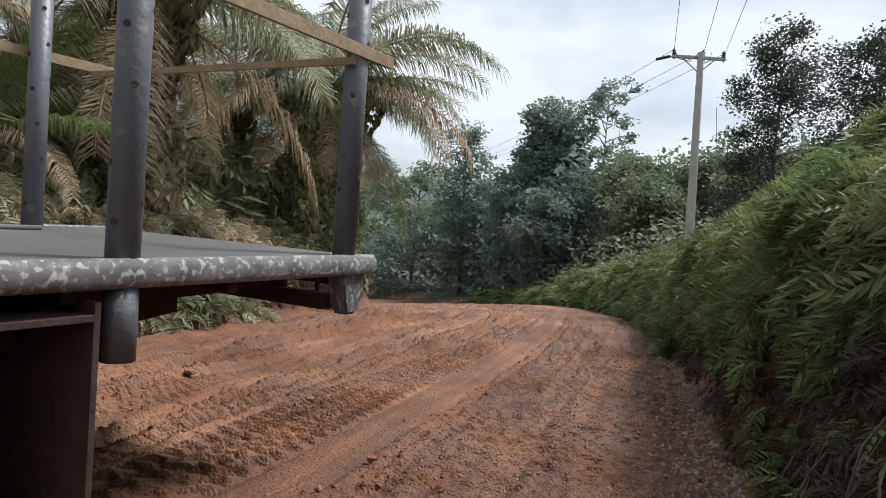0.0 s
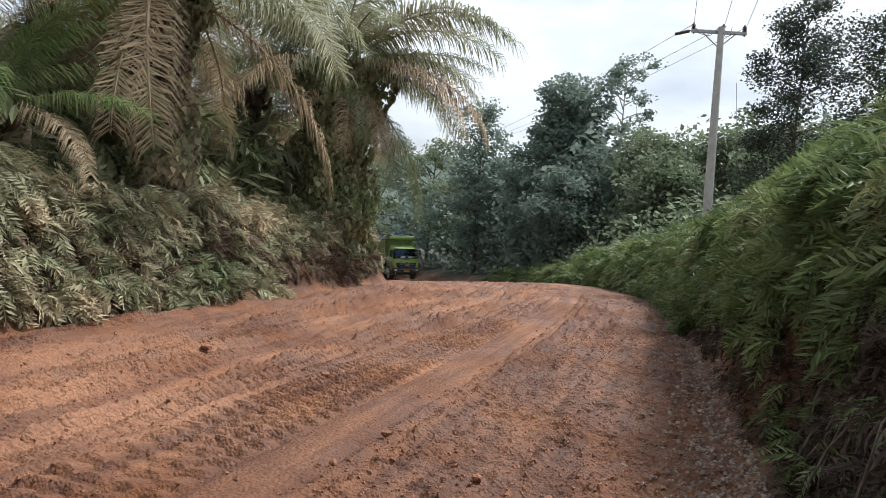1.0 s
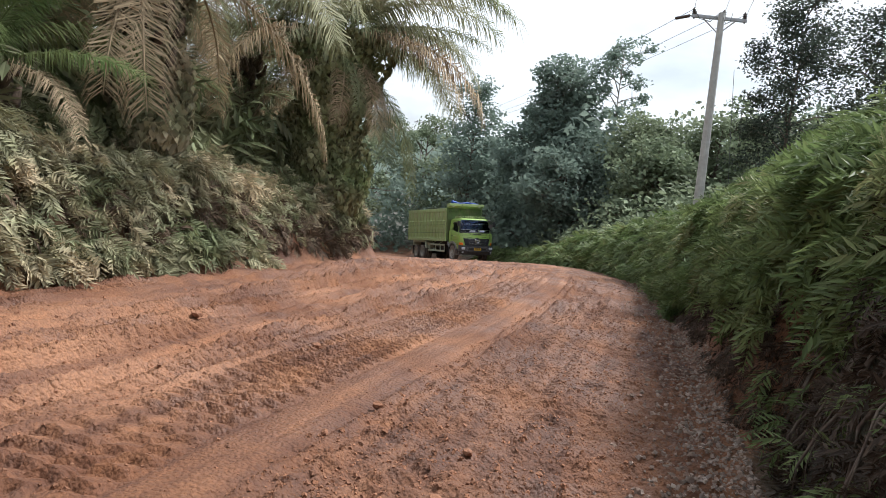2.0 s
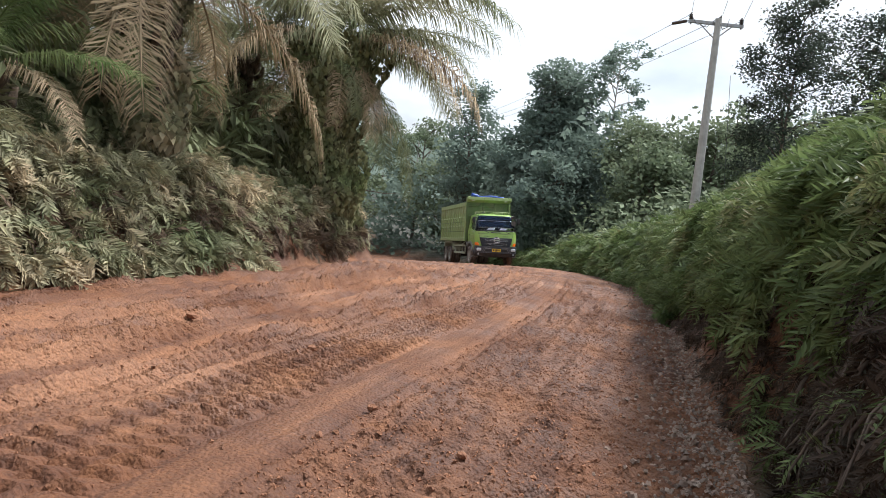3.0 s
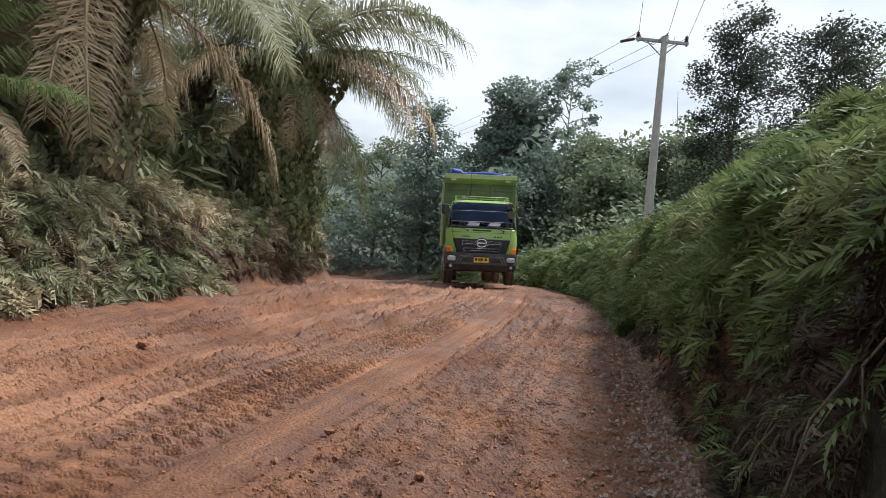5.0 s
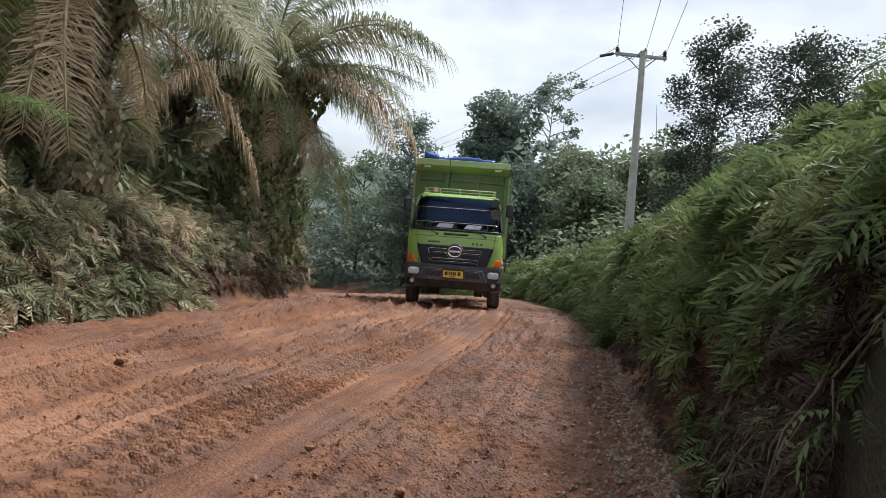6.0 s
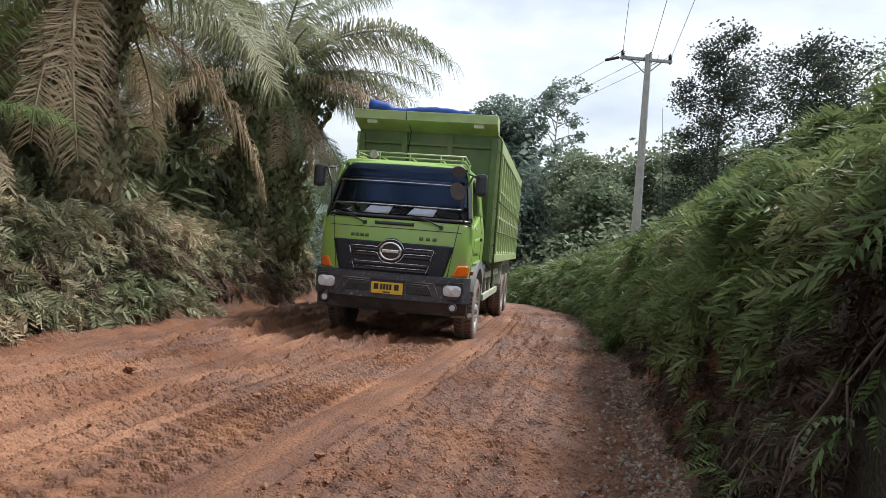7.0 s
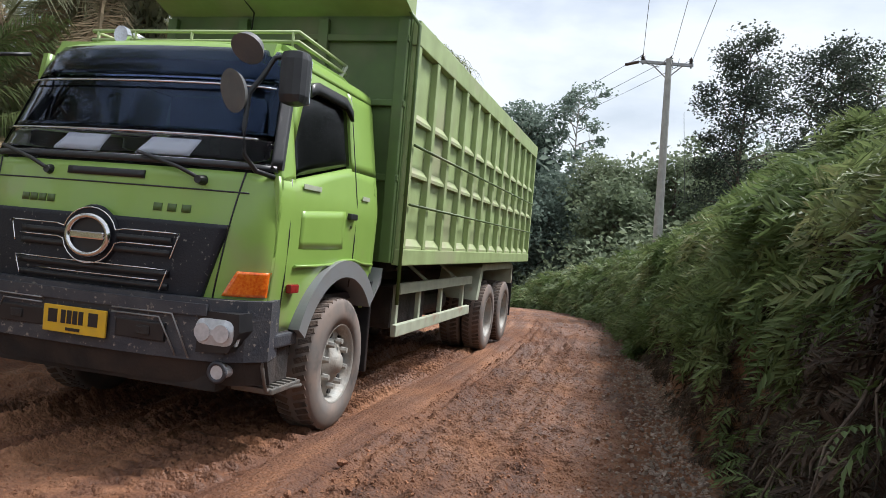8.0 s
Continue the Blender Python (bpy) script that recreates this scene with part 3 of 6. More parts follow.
def bank_plants():
    rs = np.random.RandomState(11)
    n = 16000
    y = 1.5 + 10.5 * rs.rand(n) ** 1.05
    d = 0.28 + 2.5 * rs.rand(n) ** 1.5
    tuft = hash_noise(y * 1.9, d * 2.2, 91) + 0.5 * hash_noise(y * 4.5, d * 4.5, 92)
    lift = 0.22 + 0.26 * tuft + rs.uniform(-0.1, 0.14, n)
    undercut = (d < 0.62 + 0.1 * hash_noise(y * 2, y * 0, 94)) & (y < 5.4) & (rs.rand(n) < 0.9)
    q = ~undercut & ((tuft > -0.5) | (rs.rand(n) < 0.4))
    y, d, lift, n = y[q], d[q], lift[q], q.sum()
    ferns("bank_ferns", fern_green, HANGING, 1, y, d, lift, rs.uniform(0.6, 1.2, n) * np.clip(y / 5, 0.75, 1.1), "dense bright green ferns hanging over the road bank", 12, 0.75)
    n = 1100
    y = 2.3 + 3.9 * rs.rand(n)
    d = rs.uniform(0.52, 0.95, n)
    ferns("overhanging_ferns", fern_green, HANGING, 1, y, d, rs.uniform(0.0, 0.25, n), rs.uniform(1.0, 1.7, n) * np.clip(y / 5, 0.7, 1), "long fern fronds arching over the hollow bank foot", 23, 1.0)
    n = 13000
    y = 11 + 41 * rs.rand(n) ** 1.5
    d = 0.12 + 4.0 * rs.rand(n) ** 1.8
    lift = 0.16 + 0.16 * hash_noise(y * 1.4, d * 1.4, 95) + rs.uniform(-0.15, 0.15, n)
    ferns("bank_ferns", fern_green, DISTANT, 1, y, d, lift, rs.uniform(0.7, 1.3, n) * np.clip(y / 16, 0.9, 1.8), "dense bright green ferns along the falling bank", 13, 0.5)
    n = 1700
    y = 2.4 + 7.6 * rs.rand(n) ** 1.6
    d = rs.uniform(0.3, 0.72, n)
    ferns("dead_bank_ferns", shaded_dead_fern, HANGING, 1, y, d, rs.uniform(-0.02, 0.16, n), rs.uniform(0.35, 0.8, n), "brown withered ferns under the green bank growth", 14, 0.9)
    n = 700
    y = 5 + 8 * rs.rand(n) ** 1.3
    ferns("dead_bank_ferns", shaded_dead_fern, HANGING, 1, y, rs.uniform(0.1, 0.4, n), rs.uniform(-0.02, 0.1, n), rs.uniform(0.3, 0.6, n), "small withered ferns along the bank foot", 24, 0.9)
    n = 11000
    y = 4 + 16 * rs.rand(n)
    d = np.where(y < 12.5, 0.12, 0.34) + 2.2 * rs.rand(n) ** 1.2
    tuft = hash_noise(y * 1.8, d * 1.8, 93) + 0.5 * hash_noise(y * 4.2, d * 4.2, 96)
    bare = (y > 12.6) & (d < 0.62) & (rs.rand(n) < 0.9)
    lift = rs.uniform(0.0, 0.75, n) * (0.45 + 0.55 * smooth_step(d, 0.3, 0.9)) + 0.2 * tuft
    q = ~bare
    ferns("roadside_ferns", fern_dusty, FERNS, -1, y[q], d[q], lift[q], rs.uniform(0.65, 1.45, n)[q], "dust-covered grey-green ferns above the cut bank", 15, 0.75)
    n = 2600
    y = 4.5 + 15.5 * rs.rand(n) ** 0.8
    d = rs.uniform(0.3, 1.2, n)
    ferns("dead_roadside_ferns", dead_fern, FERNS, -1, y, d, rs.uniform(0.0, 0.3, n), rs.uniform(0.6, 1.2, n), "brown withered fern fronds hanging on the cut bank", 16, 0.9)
    n = 1700
    y = np.concatenate([rs.uniform(6, 22, n), rs.uniform(20, 60, n)])
    d = np.concatenate([rs.uniform(2.0, 7, n), rs.uniform(1.6, 6, n)])
    ferns("undergrowth", palm_green, COARSE, -1, y, d, np.concatenate([rs.uniform(0, 2.3, n), rs.uniform(0, 0.9, n)]), rs.uniform(1.0, 2.0, 2 * n), "shaded green undergrowth beneath the oil palms", 17, 0.3)
    n = 1800
    y, d = rs.uniform(-14, 1.2, n), rs.uniform(0.9, 4, n)
    ferns("bank_ferns", fern_green, COARSE, 1, y, d, rs.uniform(0, 0.5, n), rs.uniform(0.8, 1.6, n), "dense bright green ferns on the bank", 18, 0.5)
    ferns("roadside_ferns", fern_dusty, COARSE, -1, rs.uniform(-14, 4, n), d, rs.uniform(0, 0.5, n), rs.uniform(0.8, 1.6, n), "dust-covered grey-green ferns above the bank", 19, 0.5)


bank_plants()


# ---- oil palms ----
def palm_frond(length, rise, fall, pairs, leaf, seed, ragged=0.0):
    """A feather frond along +y: the rib bends from rise to fall degrees, and carries two rows of long drooping leaflets."""
    rs = np.random.RandomState(seed)
    n = 14
    t = np.linspace(0, 1, n)
    ang = np.radians(rise + (fall - rise) * t ** 1.2)
    step = length / (n - 1)
    ry = np.concatenate([[0], np.cumsum(np.cos(ang[:-1]) * step)])
    rz = np.concatenate([[0], np.cumsum(np.sin(ang[:-1]) * step)])
    vs, fs = [], []

    def quad(*p):
        k = len(vs)
        vs.extend(p)
        fs.append([k, k + 1, k + 2, k + 3])

    for i in range(n - 1):
        w0, w1 = 0.05 * (1 - 0.85 * t[i]), 0.05 * (1 - 0.85 * t[i + 1])
        a = [(-w0, ry[i], rz[i]), (0, ry[i], rz[i] + w0 * 0.8), (w0, ry[i], rz[i]), (0, ry[i], rz[i] - w0 * 0.8)]
        b = [(-w1, ry[i + 1], rz[i + 1]), (0, ry[i + 1], rz[i + 1] + w1 * 0.8), (w1, ry[i + 1], rz[i + 1]), (0, ry[i + 1], rz[i + 1] - w1 * 0.8)]
        for k in range(4):
            quad(a[k], a[(k + 1) % 4], b[(k + 1) % 4], b[k])
    for i in range(pairs):
        u = 0.16 + 0.84 * (i + rs.uniform(-0.3, 0.3)) / pairs
        if rs.rand() < ragged:
            continue
        y0, z0, a0 = np.interp(u, t, ry), np.interp(u, t, rz), np.interp(u, t, ang)
        size = leaf * (0.55 + 0.55 * math.sin(math.pi * min(1, 0.1 + 0.82 * u))) * rs.uniform(0.85, 1.1)
        for sx in (-1, 1):
            fwd = rs.uniform(0.45, 0.7) + 0.5 * max(0, u - 0.75)
            out = math.sqrt(max(0.05, 1 - fwd * fwd))
            up = rs.uniform(-0.25, 0.35)
            dirv = np.array([sx * out, fwd * math.cos(a0), fwd * math.sin(a0) + up])
            dirv /= np.linalg.norm(dirv)
            o = np.array([sx * 0.02, y0, z0])
            m1 = o + dirv * size * 0.5
            d2 = dirv + np.array([0, 0, -rs.uniform(0.7, 1.7)])
            d2 /= np.linalg.norm(d2)
            m2 = m1 + d2 * size * 0.55
            w = np.array([0.0, math.cos(a0), math.sin(a0)]) * 0.0135 * size / 0.7
            quad(tuple(o - w * 0.6), tuple(o + w * 0.6), tuple(m1 + w), tuple(m1 - w))
            quad(tuple(m1 - w), tuple(m1 + w), tuple(m2 + w * 0.12), tuple(m2 - w * 0.12))
    return np.array(vs), np.array(fs)


FROND = {}
for key, args in {"up": (4.6, 72, 5, 112, 0.85), "arch": (4.8, 45, -45, 112, 0.85), "low": (4.6, 18, -68, 112, 0.85), "hang": (4.2, -25, -86, 120, 0.7), "flat": (4.4, 24, -24, 112, 0.75)}.items():
    for tone, material, rag in (("green", palm_green, 0.03), ("dry", palm_dry, 0.12), ("young", palm_young, 0.02)):
        fv, ff = palm_frond(*args, seed=len(FROND) + 5, ragged=rag)
        FROND[key, tone] = np_mesh("frond", fv, ff, material)


def oil_palm(x, y, height, fronds, label, scale=1.0, vine=None, seed=0, wrap=0.4):
    """An oil palm: a stubby trunk with old leaf bases, and fronds given as (yaw, kind, tone, size); yaw 0 points ahead, 90 to the west."""
    rs = np.random.RandomState(seed)
    base = float(land(np.array(x), np.array(y))) - 0.05
    palm = empty("oil_palm", pose(x, y, base), label=label, category="palm tree", group="oil palms beside the road")
    bm = bmesh.new()
    tube(bm, [(0, 0, -0.2), (0.03, 0, height * 0.3), (0, 0.03, height * 0.7), (0, 0, height)], [0.38, 0.32, 0.3, 0.22], 12)
    part("trunk", bm, palm_bark, palm)
    bm = bmesh.new()
    for k in range(int(height * 16)):
        a, h = k * 2.4, 0.25 + (height - 0.2) * k / (height * 16)
        c, s_ = math.cos(a), math.sin(a)
        tube(bm, [(0.26 * c, 0.26 * s_, h), (0.42 * c, 0.42 * s_, h + 0.12), (0.47 * c, 0.47 * s_, h + 0.34)], [0.09, 0.075, 0.03], 5)
    part("leaf_base_sheath", bm, palm_bark, palm, "old cut leaf bases round the trunk")
    for yaw, kind, tone, size in fronds:
        f = part("frond", FROND[kind, tone], None, palm, "dry brown frond" if tone == "dry" else "")
        f.matrix_basis = pose(rs.uniform(-0.1, 0.1), rs.uniform(-0.1, 0.1), height - rs.uniform(0, 0.25), rs.uniform(-6, 6), rs.uniform(-12, 12), yaw) @ Matrix.Scale(size * scale, 4)
    if vine:
        n = 12000
        tv = np.array([(-0.05, 0, 0), (0, -0.035, 0.01), (0.05, 0, 0), (0, 0.09, -0.02)], float)
        tf = np.array([[0, 1, 2, 3]])
        a, h = rs.uniform(0, 6.28, n), rs.uniform(0.1, height + 0.1, n)
        r = wrap + 0.6 * np.clip(hash_noise(a * 1.3, h * 1.2, 60), -0.1, 1) + rs.uniform(0, 0.12, n) + 0.12 * np.sin(h * 2)
        at = np.stack([r * np.cos(a), r * np.sin(a), h], -1)
        v, f = scatter(tv, tf, rotations(a + math.pi / 2 + rs.normal(0, 0.6, n), rs.normal(-1.1, 0.4, n), rs.normal(0, 0.4, n), rs.uniform(0.7, 1.7, n)), at)
        part("vine", np_mesh("vine", v, f, vine), None, palm, "leafy growth climbing the trunk")
    return palm


def ring(n, seed, dry=0.25, tone="green", low=True):
    """Fronds all round: upright in the heart, arching, then hanging."""
    rs = np.random.RandomState(seed)
    out = []
    for k in range(n):
        kind = ("up", "arch", "arch", "low", "low" if low else "flat", "hang" if low else "arch")[k % 6]
        dead = kind in ("hang", "low") and rs.rand() < dry * 2
        out.append((k * 137.5 + rs.uniform(-12, 12), kind, "dry" if dead else tone, rs.uniform(0.8, 1.1)))
    return out


# the palm whose dead frond hangs over the bank, and its neighbour wrapped in vine
oil_palm(-4.9, 11.2, 3.9, ring(24, 1) + [(-165, "hang", "dry", 0.9), (160, "low", "dry", 0.8), (-120, "low", "green", 0.9)], "tall oil palm with a brown dead frond hanging down", vine=fern_dusty, seed=1)
oil_palm(-3.15, 17.3, 4.5, [f for f in ring(26, 2, 0.0) if not 130 < (f[0] % 360) < 205 or f[1] in ("up", "arch")] + [(-92, "flat", "green", 0.85), (-78, "up", "green", 0.8), (-96, "low", "dry", 0.95), (-104, "low", "dry", 0.85), (-70, "flat", "green", 0.85), (-112, "low", "green", 0.8), (140, "low", "dry", 0.8), (110, "low", "green", 0.9), (120, "hang", "green", 0.7), (-135, "hang", "green", 0.6), (75, "low", "green", 0.9), (118, "hang", "dry", 0.75), (-128, "hang", "dry", 0.7), (150, "low", "green", 0.6), (152, "hang", "dry", 0.62), (-150, "hang", "dry", 0.6), (-105, "hang", "dry", 0.6)], "oil palm with a vine-wrapped trunk and partly dry fronds", vine=vine_green, seed=2, wrap=0.8)
oil_palm(-6.0, 8.8, 1.2, [(k * 51.0 + 10, ("up", "arch", "flat")[k % 3], "young", 0.5) for k in range(15)] + [(-100, "low", "dry", 0.45), (-150, "low", "young", 0.5)], "young bright green oil palm on the bank", seed=3)
for px, py, ph, k in ((-8.6, 14.5, 4.2, 4), (-5.6, 18.5, 4.0, 5), (-10.5, 20.5, 4.6, 6), (-13.0, 13.5, 4.2, 7), (-7.8, 25.5, 4.0, 8), (-8.5, 10.5, 4.6, 9), (-13.5, 27, 4.5, 10), (-18, 19, 4.5, 11), (-11, 5.0, 6.0, 12)):
    oil_palm(px, py, ph, ring(19, k, 0.3), "mature oil palm with dense drooping fronds", seed=k)
for px, py, ph, k in ((-12.0, 1.0, 6.2, 13), (-14.0, -3.5, 6.4, 14), (-15.0, -10.0, 5.0, 15)):
    oil_palm(px, py, ph, ring(18, k, 0.3), "mature oil palm standing back from the road", seed=k)


# ---- trees ----
LEAF = (np.array([(-0.5, 0, 0), (0, -0.28, 0.06), (0.5, 0, 0), (0, 0.28, 0.06)], float), np.array([[0, 1, 2, 3]]))


def tree(name, x, y, height, spread, leaves, leaf_size, material, trunk_mat, label, seed, crown_from=0.35, clump=0.9, limbs=11, group="trees in the valley", trunk_r=0.2):
    """A tree: tapered trunk, limbs that fork, and a crown of leaf clumps about their ends."""
    rs = np.random.RandomState(seed)
    base = float(land(np.array(x), np.array(y))) - 0.1
    t = empty(name, pose(x, y, base), label=label, category="tree", group=group)
    bm = bmesh.new()
    lean = rs.uniform(-0.03, 0.03, 2) * height
    top = Vector((lean[0], lean[1], height * 0.93))
    tube(bm, [(0, 0, 0), tuple(top * 0.4), tuple(top)], [trunk_r, trunk_r * 0.7, trunk_r * 0.15], 8)
    ends = []
    for k in range(limbs):
        h = crown_from + (0.95 - crown_from) * (k + 0.5) / limbs
        a = k * 2.4 + rs.uniform(-0.5, 0.5)
        reach = spread * (0.35 + 0.75 * math.sin(math.pi * min(0.95, max(0.12, (h - crown_from) / (1.02 - crown_from)) * 0.8 + 0.15))) * rs.uniform(0.6, 1.15)
        p0 = top * h
        p2 = p0 + Vector((math.cos(a) * reach, math.sin(a) * reach, reach * rs.uniform(0.25, 0.7)))
        p1 = (p0 + p2) / 2 + Vector((0, 0, 0.1 * reach))
        tube(bm, [tuple(p0), tuple(p1), tuple(p2)], [trunk_r * 0.4, trunk_r * 0.25, trunk_r * 0.08], 5)
        ends += [p2, p1 * 0.35 + p2 * 0.65]
        for _ in range(2):
            p3 = p1 + Vector(rs.normal(0, 0.4, 3)) * reach
            tube(bm, [tuple(p1), tuple(p3)], [trunk_r * 0.2, trunk_r * 0.06], 4)
            ends.append(p3)
    part("trunk", bm, trunk_mat, t)
    ends.append(top)
    ends = np.array([tuple(e) for e in ends])
    which = rs.randint(0, len(ends), leaves)
    size = rs.uniform(0.55, 1.25, len(ends))
    ball = rs.normal(0, 1, (leaves, 3))
    ball /= np.linalg.norm(ball, axis=1)[:, None]
    at = ends[which] + ball * (rs.rand(leaves) ** 0.45 * clump * size[which])[:, None] * np.array([1, 1, 0.7])
    v, f = scatter(*LEAF, rotations(rs.uniform(0, 6.28, leaves), rs.normal(0, 0.7, leaves), rs.normal(0, 0.7, leaves), leaf_size * rs.uniform(0.6, 1.3, leaves)), at)
    part("crown", np_mesh("crown", v, f, material), None, t)
    return t


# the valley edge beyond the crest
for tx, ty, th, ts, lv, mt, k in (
    (7.0, 52, 15.4, 1.7, 11000, tree_hazed, 1), (8.9, 53.5, 14.0, 1.7, 9000, tree_hazed, 3), (5.6, 54, 12.0, 2.2, 9000, tree_hazed, 4), (10.2, 51, 9.5, 2.2, 8000, tree_hazed, 21),
    (1.6, 60, 15.6, 1.9, 5000, tree_hazed, 5), (-3.4, 80, 13.6, 4.0, 8000, tree_green, 6), (-9.5, 83, 14.5, 4.4, 8000, tree_hazed, 7), (-10, 58, 11.0, 3.4, 7000, tree_green, 8),
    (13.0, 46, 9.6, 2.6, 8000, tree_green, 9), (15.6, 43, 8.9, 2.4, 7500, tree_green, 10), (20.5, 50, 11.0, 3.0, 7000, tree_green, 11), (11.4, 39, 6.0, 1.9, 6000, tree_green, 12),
    (17.8, 38, 8.0, 2.2, 6000, tree_green, 13), (20.5, 36, 7.6, 2.4, 6000, tree_green, 14), (24.5, 40, 9.0, 2.8, 6000, tree_green, 15), (7.4, 46, 7.0, 2.2, 7500, tree_hazed, 16),
    (3.6, 62, 10.0, 3.0, 8500, tree_hazed, 17), (-16, 62, 12.0, 4.0, 6000, tree_hazed, 18), (-9, 40, 8.0, 2.6, 5000, tree_green, 19), (-14, 44, 9, 3.0, 5000, tree_green, 20), (0.6, 72, 9.5, 3.4, 8000, tree_green, 22),
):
    tree("broadleaf_tree", tx, ty, th, ts, int(lv * 1.25), 0.33, mt, bark, "hazy grey-green broadleaf tree in the valley" if mt is tree_hazed else "green broadleaf tree above the bank", k, 0.06, 1.35, 22)
tree("bare_limbed_tree", 11.5, 53, 17.2, 2.1, 2600, 0.3, tree_hazed, pale_bark, "thin-crowned tree with pale bare limbs showing", 2, 0.62, 0.7, 16, trunk_r=0.12)
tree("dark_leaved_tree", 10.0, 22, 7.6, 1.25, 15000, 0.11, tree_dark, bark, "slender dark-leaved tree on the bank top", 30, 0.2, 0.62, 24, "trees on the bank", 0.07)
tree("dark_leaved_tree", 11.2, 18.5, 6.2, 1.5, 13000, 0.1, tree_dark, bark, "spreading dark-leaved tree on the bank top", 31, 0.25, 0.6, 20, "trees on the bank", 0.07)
tree("dark_leaved_tree", 13.2, 20.5, 6.2, 1.6, 6500, 0.13, tree_green, bark, "leafy green tree on the bank top", 32, 0.25, 0.6, 16, "trees on the bank", 0.08)

tree("pale_shrub", 4.7, 58, 4.2, 1.0, 1200, 0.22, tree_hazed, pale_bark, "pale slender shrub at the end of the road", 33, 0.3, 0.45, 8, trunk_r=0.05)


def bank_root(name, points, r, material, label, category):
    bm = tube(bmesh.new(), points, [r * (1 - 0.8 * k / (len(points) - 1)) for k in range(len(points))], 6)
    me = bpy.data.meshes.new(name)
    bm.to_mesh(me)
    bm.free()
    me.materials.append(material)
    return tagged(new(name, me), label, category, "exposed roots in the bank")


def roots():
    """Roots that hang out of the cut bank near the camera, and a dead branch over the far cut."""
    rs = np.random.RandomState(80)
    for k in range(34):
        y = 2.3 + 2.6 * rs.rand()
        x = float(right_toe(y)) + 0.5
        z = float(land(np.array(x), np.array(y)))
        pts = [(x, y, z)]
        for j in range(5):
            x -= 0.09 * rs.rand()
            y += rs.normal(0, 0.06)
            z = max(z - 0.16 - 0.08 * rs.rand(), float(land(np.array(x), np.array(y))) + 0.02)
            pts.append((x, y, z))
        bank_root("root", pts, rs.uniform(0.007, 0.02), bark, "brown root hanging out of the cut bank", "root")
    bank_root("dead_branch", [(-2.6, 17.6, 0.9), (-2.1, 17.7, 1.02), (-1.6, 17.6, 1.0), (-1.2, 17.7, 1.03)], 0.02, bark, "thin dead branch sticking out over the bank", "branch")


roots()


def woods():
    """Undergrowth and far tree cover behind the single trees."""
    rs = np.random.RandomState(70)
    n = 52000
    y = 46 + 32 * rs.rand(n) ** 1.3
    x = rs.uniform(-34, 46, n)
    top = 7.4 + 2.6 * hash_noise(x * 0.22, y * 0.1, 71) + 1.2 * hash_noise(x * 0.7, y * 0.3, 72) + 0.05 * (y - 46) + 0.09 * np.clip(x, -10, 40)
    right = x > right_toe(np.minimum(y, 75)) + 1.5
    left = x < left_toe(np.minimum(y, 75)) - 1.0
    q = (right | left | (y > 66))
    z = np.maximum(land(x, y), -7.2) + top * rs.rand(n) ** 1.2
    at = np.stack([x, y, z], -1)[q]
    c = len(at)
    v, f = scatter(*LEAF, rotations(rs.uniform(0, 6.28, c), rs.normal(0, 0.7, c), rs.normal(0, 0.7, c), rs.uniform(0.4, 0.8, c)), at)
    tagged(new("woods", np_mesh("woods", v, f, tree_hazed)), "hazy blue-green wood filling the valley", "woods", kind="stuff")
    n = 15000
    y = rs.uniform(20, 46, n)
    x = right_toe(y) + rs.uniform(1.5, 22, n)
    h = 1.2 + 1.1 * hash_noise(x * 0.5, y * 0.5, 73) + 0.04 * (x - 6)
    at = np.stack([x, y, land(x, y) + np.clip(h, 0.1, 9) * rs.rand(n)], -1)
    v, f = scatter(*LEAF, rotations(rs.uniform(0, 6.28, n), rs.normal(0, 0.7, n), rs.normal(0, 0.7, n), rs.uniform(0.16, 0.4, n)), at)
    tagged(new("bushes", np_mesh("bushes", v, f, tree_green)), "green bushes covering the slope above the bank", "bushes", kind="stuff")
    # hills at the horizon all round
    xs, ys = np.meshgrid(np.linspace(-1, 1, 90), np.linspace(0, 1, 12))
    a = xs * math.pi
    r = 150 + 160 * ys
    z = -8 + 26 * smooth_step(ys, 0, 0.8) + 5 * hash_noise(a * 6, ys * 4, 74) * ys
    i = np.arange(90 * 12).reshape(12, 90)
    f = np.stack([i[:-1, :-1], i[:-1, 1:], i[1:, 1:], i[1:, :-1]], -1).reshape(-1, 4)
    tagged(new("backdrop", np_mesh("backdrop", np.stack([r * np.sin(a), r * np.cos(a), z], -1).reshape(-1, 3), f, tree_hazed, True)), "distant wooded hills round the valley", "hills", kind="structure")


woods()


# ---- power line ----
concrete = mat("pole_concrete", (0.42, 0.41, 0.38), 0.85, 0, ((0.3, 0.29, 0.27), 6.0, 0.7), bump=0.3, bump_scale=30)
steel = mat("galvanised_steel", (0.35, 0.36, 0.37), 0.5, 0.7, ((0.25, 0.22, 0.2), 9.0, 0.7))
dark_glaze = mat("brown_glaze", (0.05, 0.03, 0.025), 0.25, 0, ((0.08, 0.05, 0.04), 9.0, 0.5))
cable = mat("cable", (0.06, 0.06, 0.065), 0.6, 0.2, ((0.1, 0.1, 0.1), 3.0, 0.5))


